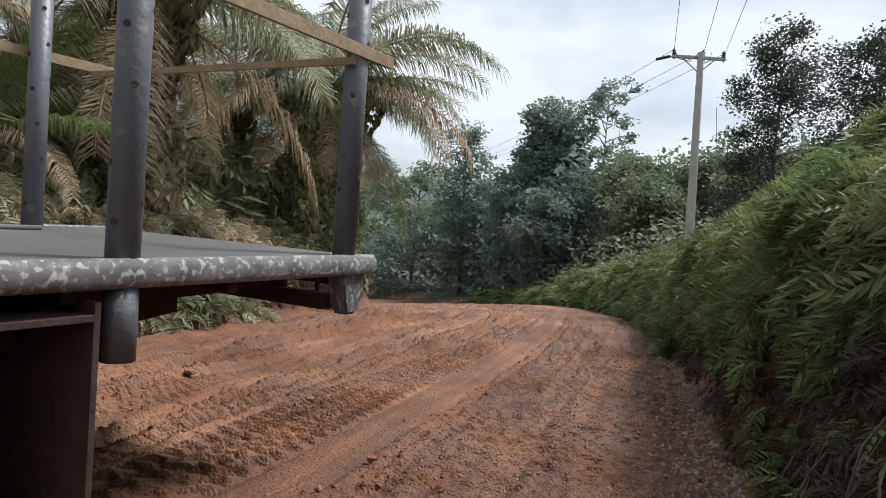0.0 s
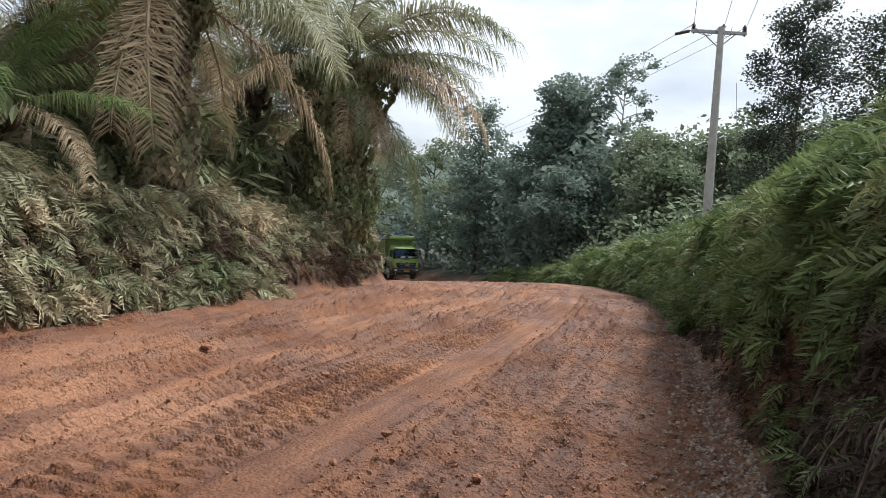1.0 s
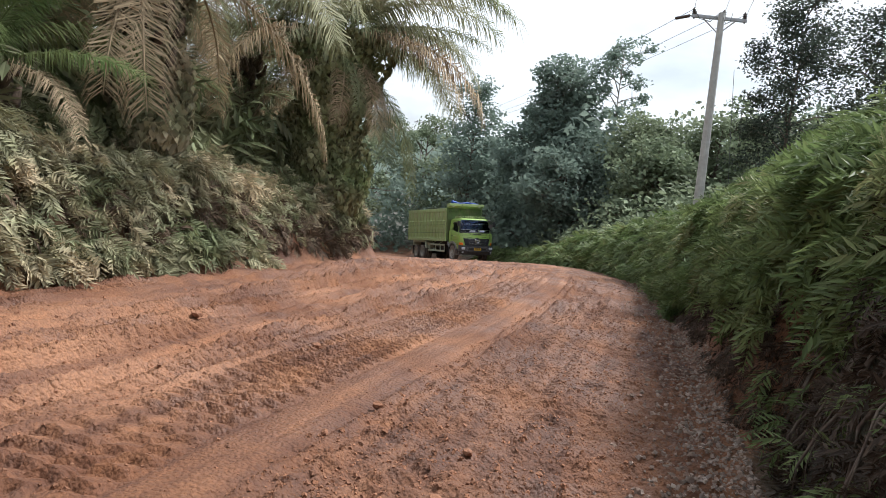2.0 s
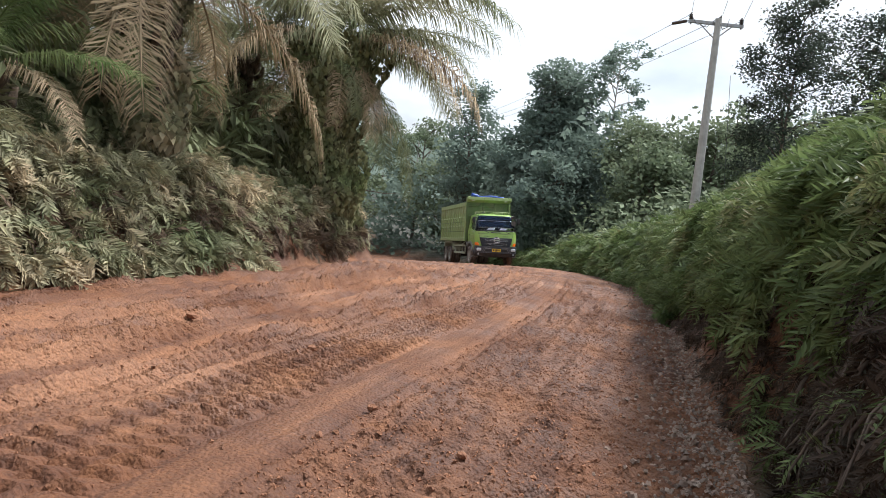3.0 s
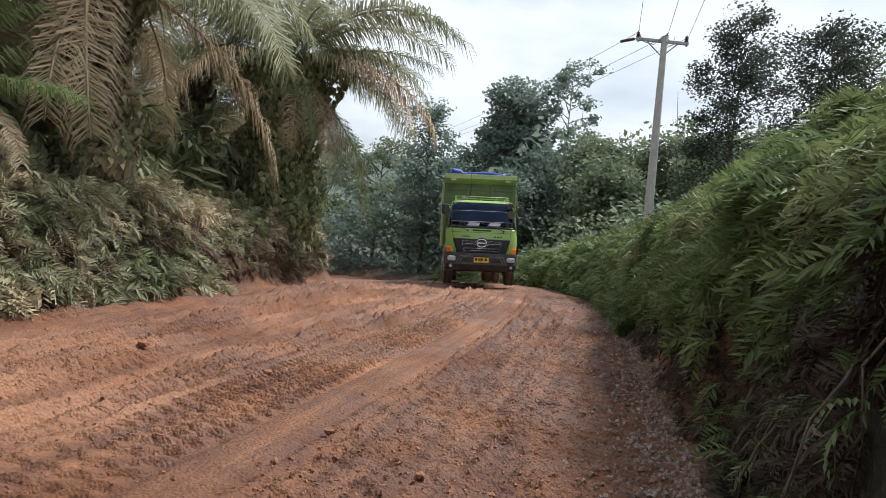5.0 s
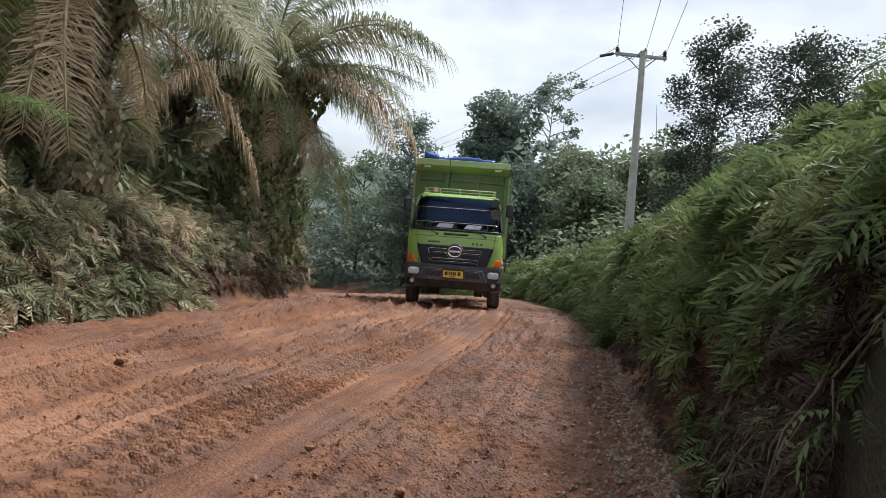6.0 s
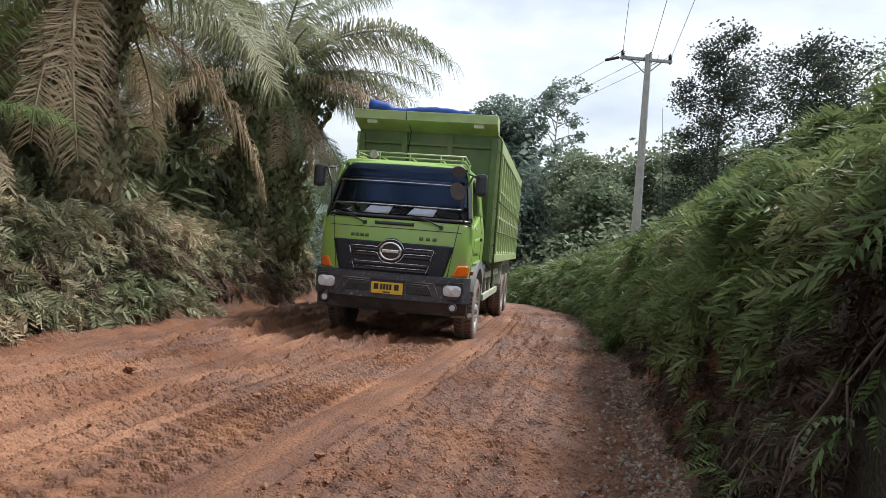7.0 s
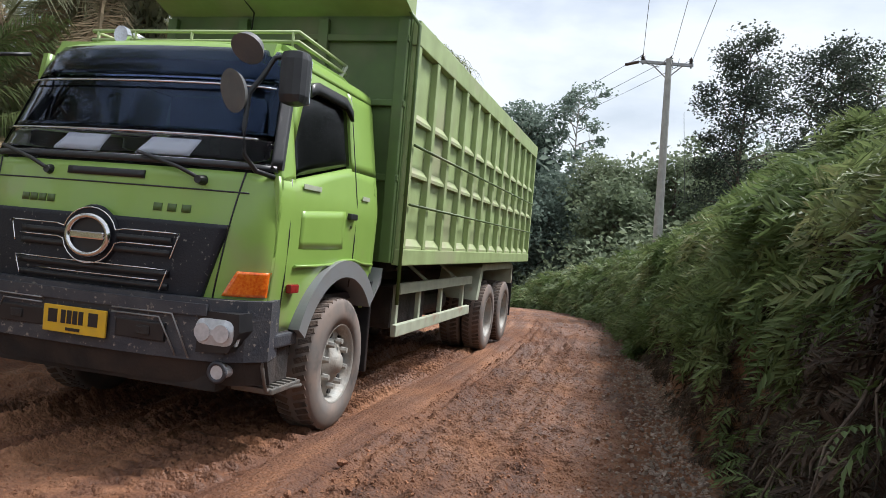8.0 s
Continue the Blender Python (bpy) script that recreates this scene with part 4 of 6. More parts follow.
def power_pole(x, y, top, turn, label):
    base = float(land(np.array(x), np.array(y))) - 0.1
    p = empty("power_pole", pose(x, y, base, 0, -1.5, turn), label=label, category="power pole", group="poles of the power line")
    h = top - base
    part("shaft", rod(bmesh.new(), (0, 0, 0), (0, 0, h), 0.14, 0.085, 14), concrete, p)
    part("crossarm", boxed(-0.78, 0.78, 0.09, 0.17, h - 0.16, h - 0.07), steel, p)
    for k, ix in enumerate((-0.72, 0.12, 0.72)):
        bm = bmesh.new()
        for j in range(3):
            rod(bm, (ix, 0.13, h - 0.05 + 0.05 * j), (ix, 0.13, h - 0.02 + 0.05 * j), 0.07, 0.045, 10)
        rod(bm, (ix, 0.13, h - 0.2), (ix, 0.13, h + 0.12), 0.02)
        part("insulator", bm, dark_glaze, p, "ribbed dark brown insulator")
    for sx in (-1, 1):
        part("brace", rod(bmesh.new(), (sx * 0.5, 0.13, h - 0.12), (0, 0.09, h - 0.55), 0.018, sides=6), steel, p)
    part("string_insulator", rod(rod(bmesh.new(), (-0.8, 0.25, h - 0.1), (-1.05, 0.6, h - 0.12), 0.045, sides=8), (-0.72, 0.13, h - 0.1), (-0.8, 0.25, h - 0.1), 0.015), dark_glaze, p)
    return p


pole_near = power_pole(6.97, 20.0, 6.8, 4, "grey concrete power pole with a steel crossarm")
pole_far = power_pole(-3.9, 88.0, 7.7, 6, "grey concrete power pole far across the valley")
pole_back = power_pole(-6.3, -24.0, 8.2, -12, "grey concrete power pole behind the bank")


def wire(a, b, sag, name="power_line"):
    bm = bmesh.new()
    a, b = Vector(a), Vector(b)
    tube(bm, [tuple(a.lerp(b, k / 16) - Vector((0, 0, sag * 4 * (k / 16) * (1 - k / 16)))) for k in range(17)], 0.007, 5)
    me = bpy.data.meshes.new(name)
    bm.to_mesh(me)
    bm.free()
    me.materials.append(cable)
    tagged(new(name, me), "thin dark overhead cable between power poles", "cable", "overhead cables")


for dx in (-0.72, 0.12, 0.72):
    wire((6.78 + dx, 20.1, 6.84), (-3.9 + dx, 88, 7.75), 1.2)
    wire((6.78 + dx, 20.0, 6.84), (-6.3 + dx, -24, 8.2), 0.5)
for sx in (-1.0, 0.4):
    bm = bmesh.new()
    tube(bm, [(6.78 + sx * 0.75, 19.9, 6.8), (6.78 + sx * 0.6, 19.85, 6.55), (6.78 + sx * 0.3, 19.85, 6.5), (6.78 + sx * 0.05, 19.95, 6.77)], 0.01, 5)
    me = bpy.data.meshes.new("jumper_cable")
    bm.to_mesh(me)
    bm.free()
    me.materials.append(cable)
    tagged(new("jumper_cable", me), "short looped cable under the crossarm", "cable", "jumper cables")
wire((7.35, 19.9, 5.3), (7.75, 20.1, 2.2), 0.05, "stay_wire")

# ---- dump truck ----
lime = mat("lime_paint", (0.27, 0.42, 0.09), 0.34, 0, ((0.22, 0.36, 0.07), 2.5, 0.5), ((0.3, 0.3, 0.14), 1.6, 0.6, 0.8), coat=0.3)
lime_body = mat("weathered_green_paint", (0.36, 0.45, 0.2), 0.5, 0, ((0.25, 0.3, 0.13), 3.0, 0.7), ((0.36, 0.36, 0.22), 1.2, 0.52, 0.72), bump=0.15, bump_scale=8)
dark_green = mat("dark_green_paint", (0.09, 0.15, 0.04), 0.5, 0, ((0.07, 0.1, 0.035), 3.0, 0.7), ((0.14, 0.15, 0.07), 1.4, 0.5, 0.7))
plastic = mat("dusty_dark_plastic", (0.036, 0.039, 0.052), 0.55, 0, ((0.08, 0.078, 0.082), 7.0, 0.6), ((0.26, 0.23, 0.2), 30.0, 0.62, 0.7), bump=0.2, bump_scale=60)
black = mat("black_trim", (0.015, 0.015, 0.018), 0.4, 0, ((0.03, 0.03, 0.03), 9.0, 0.5))
grey_plastic = mat("grey_fender_plastic", (0.2, 0.21, 0.22), 0.5, 0, ((0.2, 0.19, 0.18), 5.0, 0.6))
mirror_back = mat("dull_mirror_back", (0.11, 0.115, 0.12), 0.45, 0, ((0.16, 0.15, 0.14), 9.0, 0.6), bump=0.1, bump_scale=30)
step_steel = mat("worn_step_steel", (0.16, 0.155, 0.145), 0.5, 0.5, ((0.26, 0.23, 0.2), 12.0, 0.7), bump=0.4, bump_scale=40)
chrome = mat("chrome", (0.75, 0.75, 0.77), 0.14, 1.0, ((0.6, 0.58, 0.55), 12.0, 0.4))
rubber = mat("muddy_rubber", (0.045, 0.04, 0.038), 0.85, 0, ((0.2, 0.13, 0.09), 6.0, 0.7), bump=0.5, bump_scale=50)
wall_rubber = mat("dusty_tyre_wall", (0.15, 0.135, 0.125), 0.85, 0, ((0.24, 0.175, 0.14), 5.0, 0.8), ((0.09, 0.08, 0.075), 4.0, 0.55, 0.7))
rim_mat = mat("muddy_rim", (0.3, 0.305, 0.285), 0.55, 0.1, ((0.4, 0.345, 0.29), 7.0, 0.8), bump=0.3, bump_scale=40)
pale_steel = mat("pale_green_steel", (0.46, 0.5, 0.38), 0.55, 0, ((0.33, 0.35, 0.26), 5.0, 0.7), ((0.35, 0.26, 0.19), 4.0, 0.62, 0.75))
chassis_mat = mat("dark_chassis", (0.022, 0.02, 0.02), 0.8, 0, ((0.06, 0.042, 0.034), 5.0, 0.7), bump=0.4, bump_scale=30)
yellow = mat("yellow_plate", (0.75, 0.46, 0.02), 0.5, 0, ((0.6, 0.38, 0.05), 14.0, 0.6))
grille_black = mat("grille_plastic", (0.006, 0.008, 0.015), 0.6, 0, ((0.014, 0.015, 0.02), 7.0, 0.5), ((0.2, 0.18, 0.16), 34.0, 0.66, 0.72), bump=0.2, bump_scale=60)
amber = mat("amber_lens", (0.75, 0.11, 0.008), 0.12, 0, ((0.95, 0.3, 0.03), 60.0, 0.6), ((0.45, 0.06, 0.01), 9.0, 0.6, 0.75), coat=0.6)
lens_mat = mat("clear_lens", (0.62, 0.64, 0.67), 0.08, 0.15, ((0.42, 0.44, 0.47), 40.0, 0.5), coat=0.8)
red_lens = mat("red_marker", (0.25, 0.015, 0.015), 0.2, 0, ((0.3, 0.05, 0.04), 30.0, 0.5))
paper = mat("white_paper", (0.8, 0.8, 0.82), 0.8, 0, ((0.72, 0.72, 0.75), 10.0, 0.4))
blue_tarp = mat("blue_tarpaulin", (0.02, 0.06, 0.3), 0.5, 0, ((0.03, 0.09, 0.4), 6.0, 0.7), bump=0.4, bump_scale=20)
seat_cloth = mat("dark_seat_cloth", (0.014, 0.014, 0.018), 0.9, 0, ((0.025, 0.025, 0.03), 9.0, 0.6))


def glass_material(name, tint, ior=1.2, rough=0.015, sheen=(1, 1, 1)):
    m = bpy.data.materials.new(name)
    m.use_nodes = True
    b = m.node_tree.nodes["Principled BSDF"]
    b.inputs["Base Color"].default_value = (*tint, 1)
    b.inputs["Roughness"].default_value, b.inputs["Transmission Weight"].default_value, b.inputs["IOR"].default_value = rough, 1.0, ior
    b.inputs["Specular Tint"].default_value = (*sheen, 1)
    return m


tinted = glass_material("tinted_glass", (0.85, 0.88, 0.94))
# blue of the reflected sky is put into this glass's tint and specular colour
screen_film = glass_material("sky_blue_glass", (0.07, 0.1, 0.2), 1.45, 0.015, (0.4, 0.6, 1.0))
window_tint = glass_material("dark_window_film", (0.03, 0.033, 0.036), 1.3, 0.12)
mirror_mat = mat("mirror_glass", (0.75, 0.77, 0.8), 0.03, 1.0, ((0.7, 0.72, 0.75), 5.0, 0.3))

CAB_BACK = 0.66


def cab_w(z):
    """Half the cab's width at height z."""
    return float(np.interp(z, (0.8, 1.3, 1.75, 1.95, 2.62, 2.76, 2.82), (1.12, 1.16, 1.17, 1.14, 1.04, 1.0, 0.9)))


def cab_front(x, z):
    """The cab's front surface: upright to the belt, then the raked screen; swept back to the corners."""
    y = float(np.interp(z, (0.8, 1.2, 1.55, 1.92, 2.62, 2.76, 2.82), (-1.3, -1.31, -1.3, -1.25, -0.98, -0.9, -0.78)))
    q = min(1.0, abs(x) / cab_w(z))
    return y + 0.09 * q ** 2 + 0.13 * q ** 9


def front_patch(zs, half, proud, thick=0.02, nx=24, left=None):
    """A plate on the cab front between heights zs; half(z) gives its half width (left(z) its other edge, by default the mirror one)."""
    bm = bmesh.new()
    grid = {}
    for i, z in enumerate(zs):
        hi = half(z)
        lo = left(z) if left else -hi
        for j in range(nx + 1):
            x = lo + (hi - lo) * j / nx
            grid[i, j, 0] = bm.verts.new((x, cab_front(x, z) - proud, z))
            grid[i, j, 1] = bm.verts.new((x, cab_front(x, z) - proud + thick, z))
    n = len(zs) - 1
    for i in range(n):
        for j in range(nx):
            for k in (0, 1):
                f = bm.faces.new((grid[i, j, k], grid[i, j + 1, k], grid[i + 1, j + 1, k], grid[i + 1, j, k]))
                f.smooth = True
    for i in range(n):
        for j in (0, nx):
            bm.faces.new((grid[i, j, 0], grid[i + 1, j, 0], grid[i + 1, j, 1], grid[i, j, 1]))
    for j in range(nx):
        for i in (0, n):
            bm.faces.new((grid[i, j, 0], grid[i, j, 1], grid[i, j + 1, 1], grid[i, j + 1, 0]))
    bmesh.ops.recalc_face_normals(bm, faces=bm.faces)
    return bm


def side_patch(side, outline_low, outline_high, y0, y1, proud, thick=0.015, ny=14, nz=8):
    """A plate on the cab's flank between the lines outline_low(y) and outline_high(y)."""
    bm = bmesh.new()
    g = {}
    for i in range(ny + 1):
        y = y0 + (y1 - y0) * i / ny
        lo, hi = outline_low(y), outline_high(y)
        for j in range(nz + 1):
            z = lo + (hi - lo) * j / nz
            g[i, j, 0] = bm.verts.new((side * (cab_w(z) + proud), y, z))
            g[i, j, 1] = bm.verts.new((side * (cab_w(z) + proud - thick), y, z))
    for i in range(ny):
        for j in range(nz):
            for k in (0, 1):
                bm.faces.new((g[i, j, k], g[i + 1, j, k], g[i + 1, j + 1, k], g[i, j + 1, k])).smooth = True
    for i in range(ny):
        for j in (0, nz):
            bm.faces.new((g[i, j, 0], g[i, j, 1], g[i + 1, j, 1], g[i + 1, j, 0]))
    for j in range(nz):
        for i in (0, ny):
            bm.faces.new((g[i, j, 0], g[i, j + 1, 0], g[i, j + 1, 1], g[i, j, 1]))
    bmesh.ops.recalc_face_normals(bm, faces=bm.faces)
    return bm


def arch_low(y):
    """Lower edge of the cab's flank, round the wheel."""
    if y < -0.66:
        return 0.84
    if y > 0.58:
        return 1.22
    return max(0.84, 0.5 + math.sqrt(max(0.0, 0.71 ** 2 - y * y)))


def cab_roof_edge(y):
    return 2.7


WIN_LOW = lambda y: 1.9 + 0.19 * smooth_win(y)
WIN_HIGH = lambda y: float(np.interp(y, (-0.84, -0.62, -0.5, 0.06, 0.13), (2.12, 2.52, 2.58, 2.58, 2.5)))


def smooth_win(y):
    return max(0.0, min(1.0, (y + 0.84) / 0.95))


def wheel(parent, x, y, z, side, dual=False):
    """A road wheel: treaded tyre, dished rim and hub with nuts."""
    w = empty("wheel", pose(x, y, z))
    w.parent = parent
    outs = [0.0] if not dual else [0.0, -0.34]
    for o in outs:
        bm = bmesh.new()
        prof = [(-0.15, 0.31), (-0.158, 0.4), (-0.148, 0.475), (-0.125, 0.508), (0.125, 0.508), (0.148, 0.475), (0.158, 0.4), (0.15, 0.31)]
        n = 40
        rings = [[bm.verts.new((side * (u + o), r * math.cos(2 * math.pi * k / n), r * math.sin(2 * math.pi * k / n))) for k in range(n)] for u, r in prof]
        for a, b in zip(rings, rings[1:] + rings[:1]):
            for k in range(n):
                bm.faces.new((a[k], a[(k + 1) % n], b[(k + 1) % n], b[k])).smooth = True
        bmesh.ops.recalc_face_normals(bm, faces=bm.faces)
        tyre = part("tyre", bm, wall_rubber, w)
        bm = bmesh.new()
        for k in range(46):
            for s, tw in ((-1, 0.0), (1, 0.5)):
                a = 2 * math.pi * (k + tw) / 46
                m = Matrix.Rotation(a, 4, "X") @ Matrix.Translation((side * (s * 0.075 + o), 0, 0.505)) @ Matrix.Rotation(0.35 * s, 4, "Z")
                bmesh.ops.create_cube(bm, size=1, matrix=m @ Matrix.Diagonal((0.105, 0.042, 0.014, 1)))
        part("tread", bm, rubber, tyre, "mud-caked block tread")
    bm = bmesh.new()
    dish = (0.1, -0.09) if not dual else (-0.1, -0.1)
    prof = [(0.145, 0.318), (0.152, 0.305), (0.13, 0.29), (0.02 if dual else 0.05, 0.275), (dish[0] - 0.03, 0.245), (dish[0], 0.14), (dish[0] + 0.025, 0.12), (dish[0] + 0.03, 0.085), (dish[0] + 0.06, 0.075), (dish[0] + 0.065, 0.0)]
    n = 28
    rings = [[bm.verts.new((side * u, max(r, 0.002) * math.cos(2 * math.pi * k / n), max(r, 0.002) * math.sin(2 * math.pi * k / n))) for k in range(n)] for u, r in prof]
    for a, b in zip(rings, rings[1:]):
        for k in range(n):
            bm.faces.new((a[k], a[(k + 1) % n], b[(k + 1) % n], b[k])).smooth = True
    bmesh.ops.recalc_face_normals(bm, faces=bm.faces)
    rim = part("rim", bm, rim_mat, w)
    nut = bmesh.new()
    rod(nut, (0, 0, 0), (side * 0.055, 0, 0), 0.027, 0.021, sides=6)
    me = None
    for k in range(8):
        a = 2 * math.pi * k / 8
        if me is None:
            ob = part("wheel_nut", nut, rim_mat, rim)
            me = ob.data
        else:
            ob = part("wheel_nut", me, None, rim)
        ob.location = (side * dish[0], 0.175 * math.cos(a), 0.175 * math.sin(a))
    for k in range(8):
        a = 2 * math.pi * (k + 0.5) / 8
        ob = part("rim_hole", rod(bmesh.new(), (side * (dish[0] - 0.05), 0.225 * math.cos(a), 0.225 * math.sin(a)), (side * (dish[0] - 0.012), 0.225 * math.cos(a), 0.225 * math.sin(a)), 0.026, sides=8), black, rim)
    return w


def strip(points, r=0.008, sides=5):
    return tube(bmesh.new(), points, r, sides)


def dump_truck():
    t = empty("dump_truck", label="lime green dump truck with tall ribbed body and muddy wheels", category="truck")
    # cab shell
    cab = empty("cab")
    cab.parent = t
    zs = [0.8 + k * 0.06 for k in range(19)]
    part("front_panel", front_patch([z for z in zs if z <= 1.92], cab_w, 0.0, 0.03, 32), lime, cab)
    part("screen_header", front_patch([2.64, 2.68, 2.72, 2.76, 2.79, 2.82], cab_w, 0.0, 0.03, 24), lime, cab, "pale dusty roof edge above the windscreen")
    for sd in (-1, 1):
        low = side_patch(sd, arch_low, lambda y: 1.88 if y < -0.9 else (1.9 + 0.19 * smooth_win(y) - 0.02), -1.08, CAB_BACK, 0.0, 0.03, 40, 12)
        part("lower_flank", low, lime, cab)
        part("front_pillar", side_patch(sd, lambda y: 1.86, lambda y: float(np.interp(y, (-1.04, -0.72), (1.9, 2.7))), -1.04, -0.84, 0.0, 0.05, 6, 8), lime, cab)
        part("rear_pillar", side_patch(sd, lambda y: 2.05, cab_roof_edge, 0.13, CAB_BACK, 0.0, 0.05, 6, 8), lime, cab)
        part("door_top", side_patch(sd, lambda y: WIN_HIGH(y), cab_roof_edge, -0.84, 0.13, 0.0, 0.04, 18, 4), lime, cab)
        part("side_window", side_patch(sd, WIN_LOW, WIN_HIGH, -0.83, 0.125, -0.02, 0.012, 14, 8), window_tint, cab, "dark tinted side window")
        part("rain_visor", side_patch(sd, lambda y: WIN_HIGH(y) - 0.05, lambda y: WIN_HIGH(y) + 0.035, -0.6, 0.15, 0.035, 0.03, 12, 2), black, cab, "black plastic rain visor over the window")
        # shut lines and the pressed panel of the door
        part("door_gap", strip([(sd * (cab_w(z) + 0.001), -0.9 + 0.0 * z, z) for z in (0.95, 1.2, 1.5, 1.88)], 0.006), black, cab)
        part("door_gap", strip([(sd * (cab_w(z) + 0.001), 0.2, z) for z in (1.12, 1.3, 1.5, 1.8, 2.1, 2.4, 2.66)], 0.006), black, cab)
        part("door_pressing", side_patch(sd, lambda y: 1.42 + 0.25 * max(0, y + 0.2) ** 2, lambda y: 1.68 + 0.06 * (y + 0.7), -0.75, -0.02, 0.002, 0.006, 12, 5), lime, cab)
        part("body_crease", strip([(sd * 1.172, y, 1.30 + 0.16 * max(0, 0.35 - abs(y - 0.1))) for y in (-0.8, -0.5, -0.2, 0.0, 0.2, 0.4, 0.62)], 0.012), lime, cab)
        handle = part("door_handle", boxed(min(sd * 1.15, sd * 1.2), max(sd * 1.15, sd * 1.2), 0.02, 0.16, 1.66, 1.71), black, cab, "black door handle")
        part("lock", rod(bmesh.new(), (sd * 1.15, 0.09, 1.6), (sd * 1.175, 0.09, 1.6), 0.014), chrome, handle)
        for k, (y0, y1) in enumerate(((-0.75, -0.48), (0.3, 0.45))):
            part("model_badge", boxed(min(sd * 1.165, sd * 1.172), max(sd * 1.165, sd * 1.172), y0, y1, 1.83, 1.865, bevel=0.002), pale_steel, cab, "pale bar-shaped badge")
        part("side_marker", boxed(min(sd * 1.15, sd * 1.19), max(sd * 1.15, sd * 1.19), -0.86, -0.74, 1.12, 1.18), red_lens, cab, "small dark red marker lamp")
        # wheel arch and step
        bm = bmesh.new()
        arc = [radians(156 - k * 2.76) for k in range(44)]
        inner_arc = [(0.69 * math.cos(a), 0.52 + 0.69 * math.sin(a)) for a in arc] + [(0.78, 1.14)]
        outer_arc = [(0.8 * math.cos(a), 0.54 + 0.8 * math.sin(a)) for a in arc] + [(0.8, 1.27)]
        prism(bm, inner_arc + outer_arc[::-1], "x", min(sd * 0.95, sd * 1.21), max(sd * 0.95, sd * 1.21))
        part("wheel_arch", bm, grey_plastic, cab, "grey plastic wheel arch")
        part("cab_sill", boxed(min(sd * 0.98, sd * 1.165), max(sd * 0.98, sd * 1.165), -1.16, -0.66, 0.76, 0.85, bevel=0.015), plastic, cab, "dark plastic sill under the door")
        part("mudguard", boxed(min(sd * 0.88, sd * 1.16), max(sd * 0.88, sd * 1.16), 0.68, 0.73, 0.35, 1.15), black, cab, "hanging black mudguard")
        step = part("step", boxed(min(sd * 0.9, sd * 1.2), max(sd * 0.9, sd * 1.2), -1.02, -0.62, 0.47, 0.51), step_steel, cab, "worn metal step")
        for k in range(5):
            part("step_tread", boxed(min(sd * 0.92, sd * 1.19), max(sd * 0.92, sd * 1.19), -0.99 + 0.075 * k, -0.96 + 0.075 * k, 0.508, 0.522, bevel=0.003), step_steel, step)
        part("step_edge", strip([(sd * 1.12, -1.08, 0.86), (sd * 1.16, -1.1, 0.66), (sd * 1.17, -1.05, 0.5), (sd * 1.2, -0.62, 0.47)], 0.014, 6), step_steel, step)
        part("step_bracket", boxed(min(sd * 0.92, sd * 1.13), max(sd * 0.92, sd * 1.13), -0.98, -0.7, 0.52, 0.86), chassis_mat, step)
        # mirrors
        mir = part("mirror", boxed(min(sd * 1.17, sd * 1.34), max(sd * 1.17, sd * 1.34), -1.24, -1.08, 2.31, 2.65, bevel=0.06), black, cab, "big black side mirror")
        part("mirror_glass", boxed(min(sd * 1.19, sd * 1.32), max(sd * 1.19, sd * 1.32), -1.082, -1.072, 2.33, 2.61, bevel=0.003), mirror_mat, mir)
        part("mirror_arm", strip([(sd * 1.12, -1.08, 1.87), (sd * 1.06, -1.2, 1.89), (sd * 1.01, -1.27, 1.98), (sd * 1.0, -1.28, 2.15), (sd * 1.01, -1.27, 2.36), (sd * 1.08, -1.22, 2.5), (sd * 1.12, -1.19, 2.6), (sd * 1.22, -1.16, 2.62)], 0.016, 8), black, mir)
        part("mirror_arm", strip([(sd * 1.28, -1.16, 2.55), (sd * 1.12, -1.1, 2.62), (sd * 1.02, -0.95, 2.66)], 0.014, 8), black, mir)
        if sd > 0:
            rnd = part("round_mirror", rod(bmesh.new(), (0.925, -1.32, 2.36), (0.94, -1.29, 2.37), 0.135, 0.11, 24), mirror_back, mir, "round wide-angle mirror")
            part("mirror_arm", strip([(0.93, -1.3, 2.36), (0.98, -1.28, 2.34), (1.005, -1.275, 2.32)], 0.014, 8), black, rnd)
            rnd = part("round_mirror", rod(bmesh.new(), (0.9, -1.16, 2.66), (0.9, -1.12, 2.7), 0.11, 0.09, 24), mirror_back, mir, "round wide-angle mirror")
        # indicator, headlight, fog lamp
        ind_l = (lambda z: 0.92 + 0.5 * (z - 1.1)) if sd > 0 else (lambda z: -(cab_w(z) + 0.0))
        ind_r = (lambda z: cab_w(z) - 0.0) if sd > 0 else (lambda z: -(0.92 + 0.5 * (z - 1.1)))
        part("indicator", front_patch([1.1 + 0.02 * k for k in range(9)], ind_r, 0.02, 0.04, 8, ind_l), amber, cab, "amber indicator lens")
    # roof and back wall
    bm = bmesh.new()
    prism(bm, [(-0.8, 2.8), (-0.6, 2.84), (0.3, 2.84), (0.58, 2.8), (0.64, 2.7), (-0.84, 2.7)], "x", -0.96, 0.96)
    bmesh.ops.bevel(bm, geom=[e for e in bm.edges if abs(e.verts[0].co.x - e.verts[1].co.x) < 0.01], offset=0.06, segments=3, affect="EDGES")
    part("roof", bm, lime, cab)
    part("back_wall", prism(bmesh.new(), [(-1.12, 1.0), (1.12, 1.0), (1.15, 1.9), (1.03, 2.6), (0.97, 2.74), (-0.97, 2.74), (-1.03, 2.6), (-1.15, 1.9)], "y", 0.6, CAB_BACK), lime, cab)
    for sd in (-1, 1):
        part("roof_side", side_patch(sd, lambda y: 2.68, lambda y: 2.81, -0.74, CAB_BACK, 0.004, 0.09, 10, 4), lime, cab)
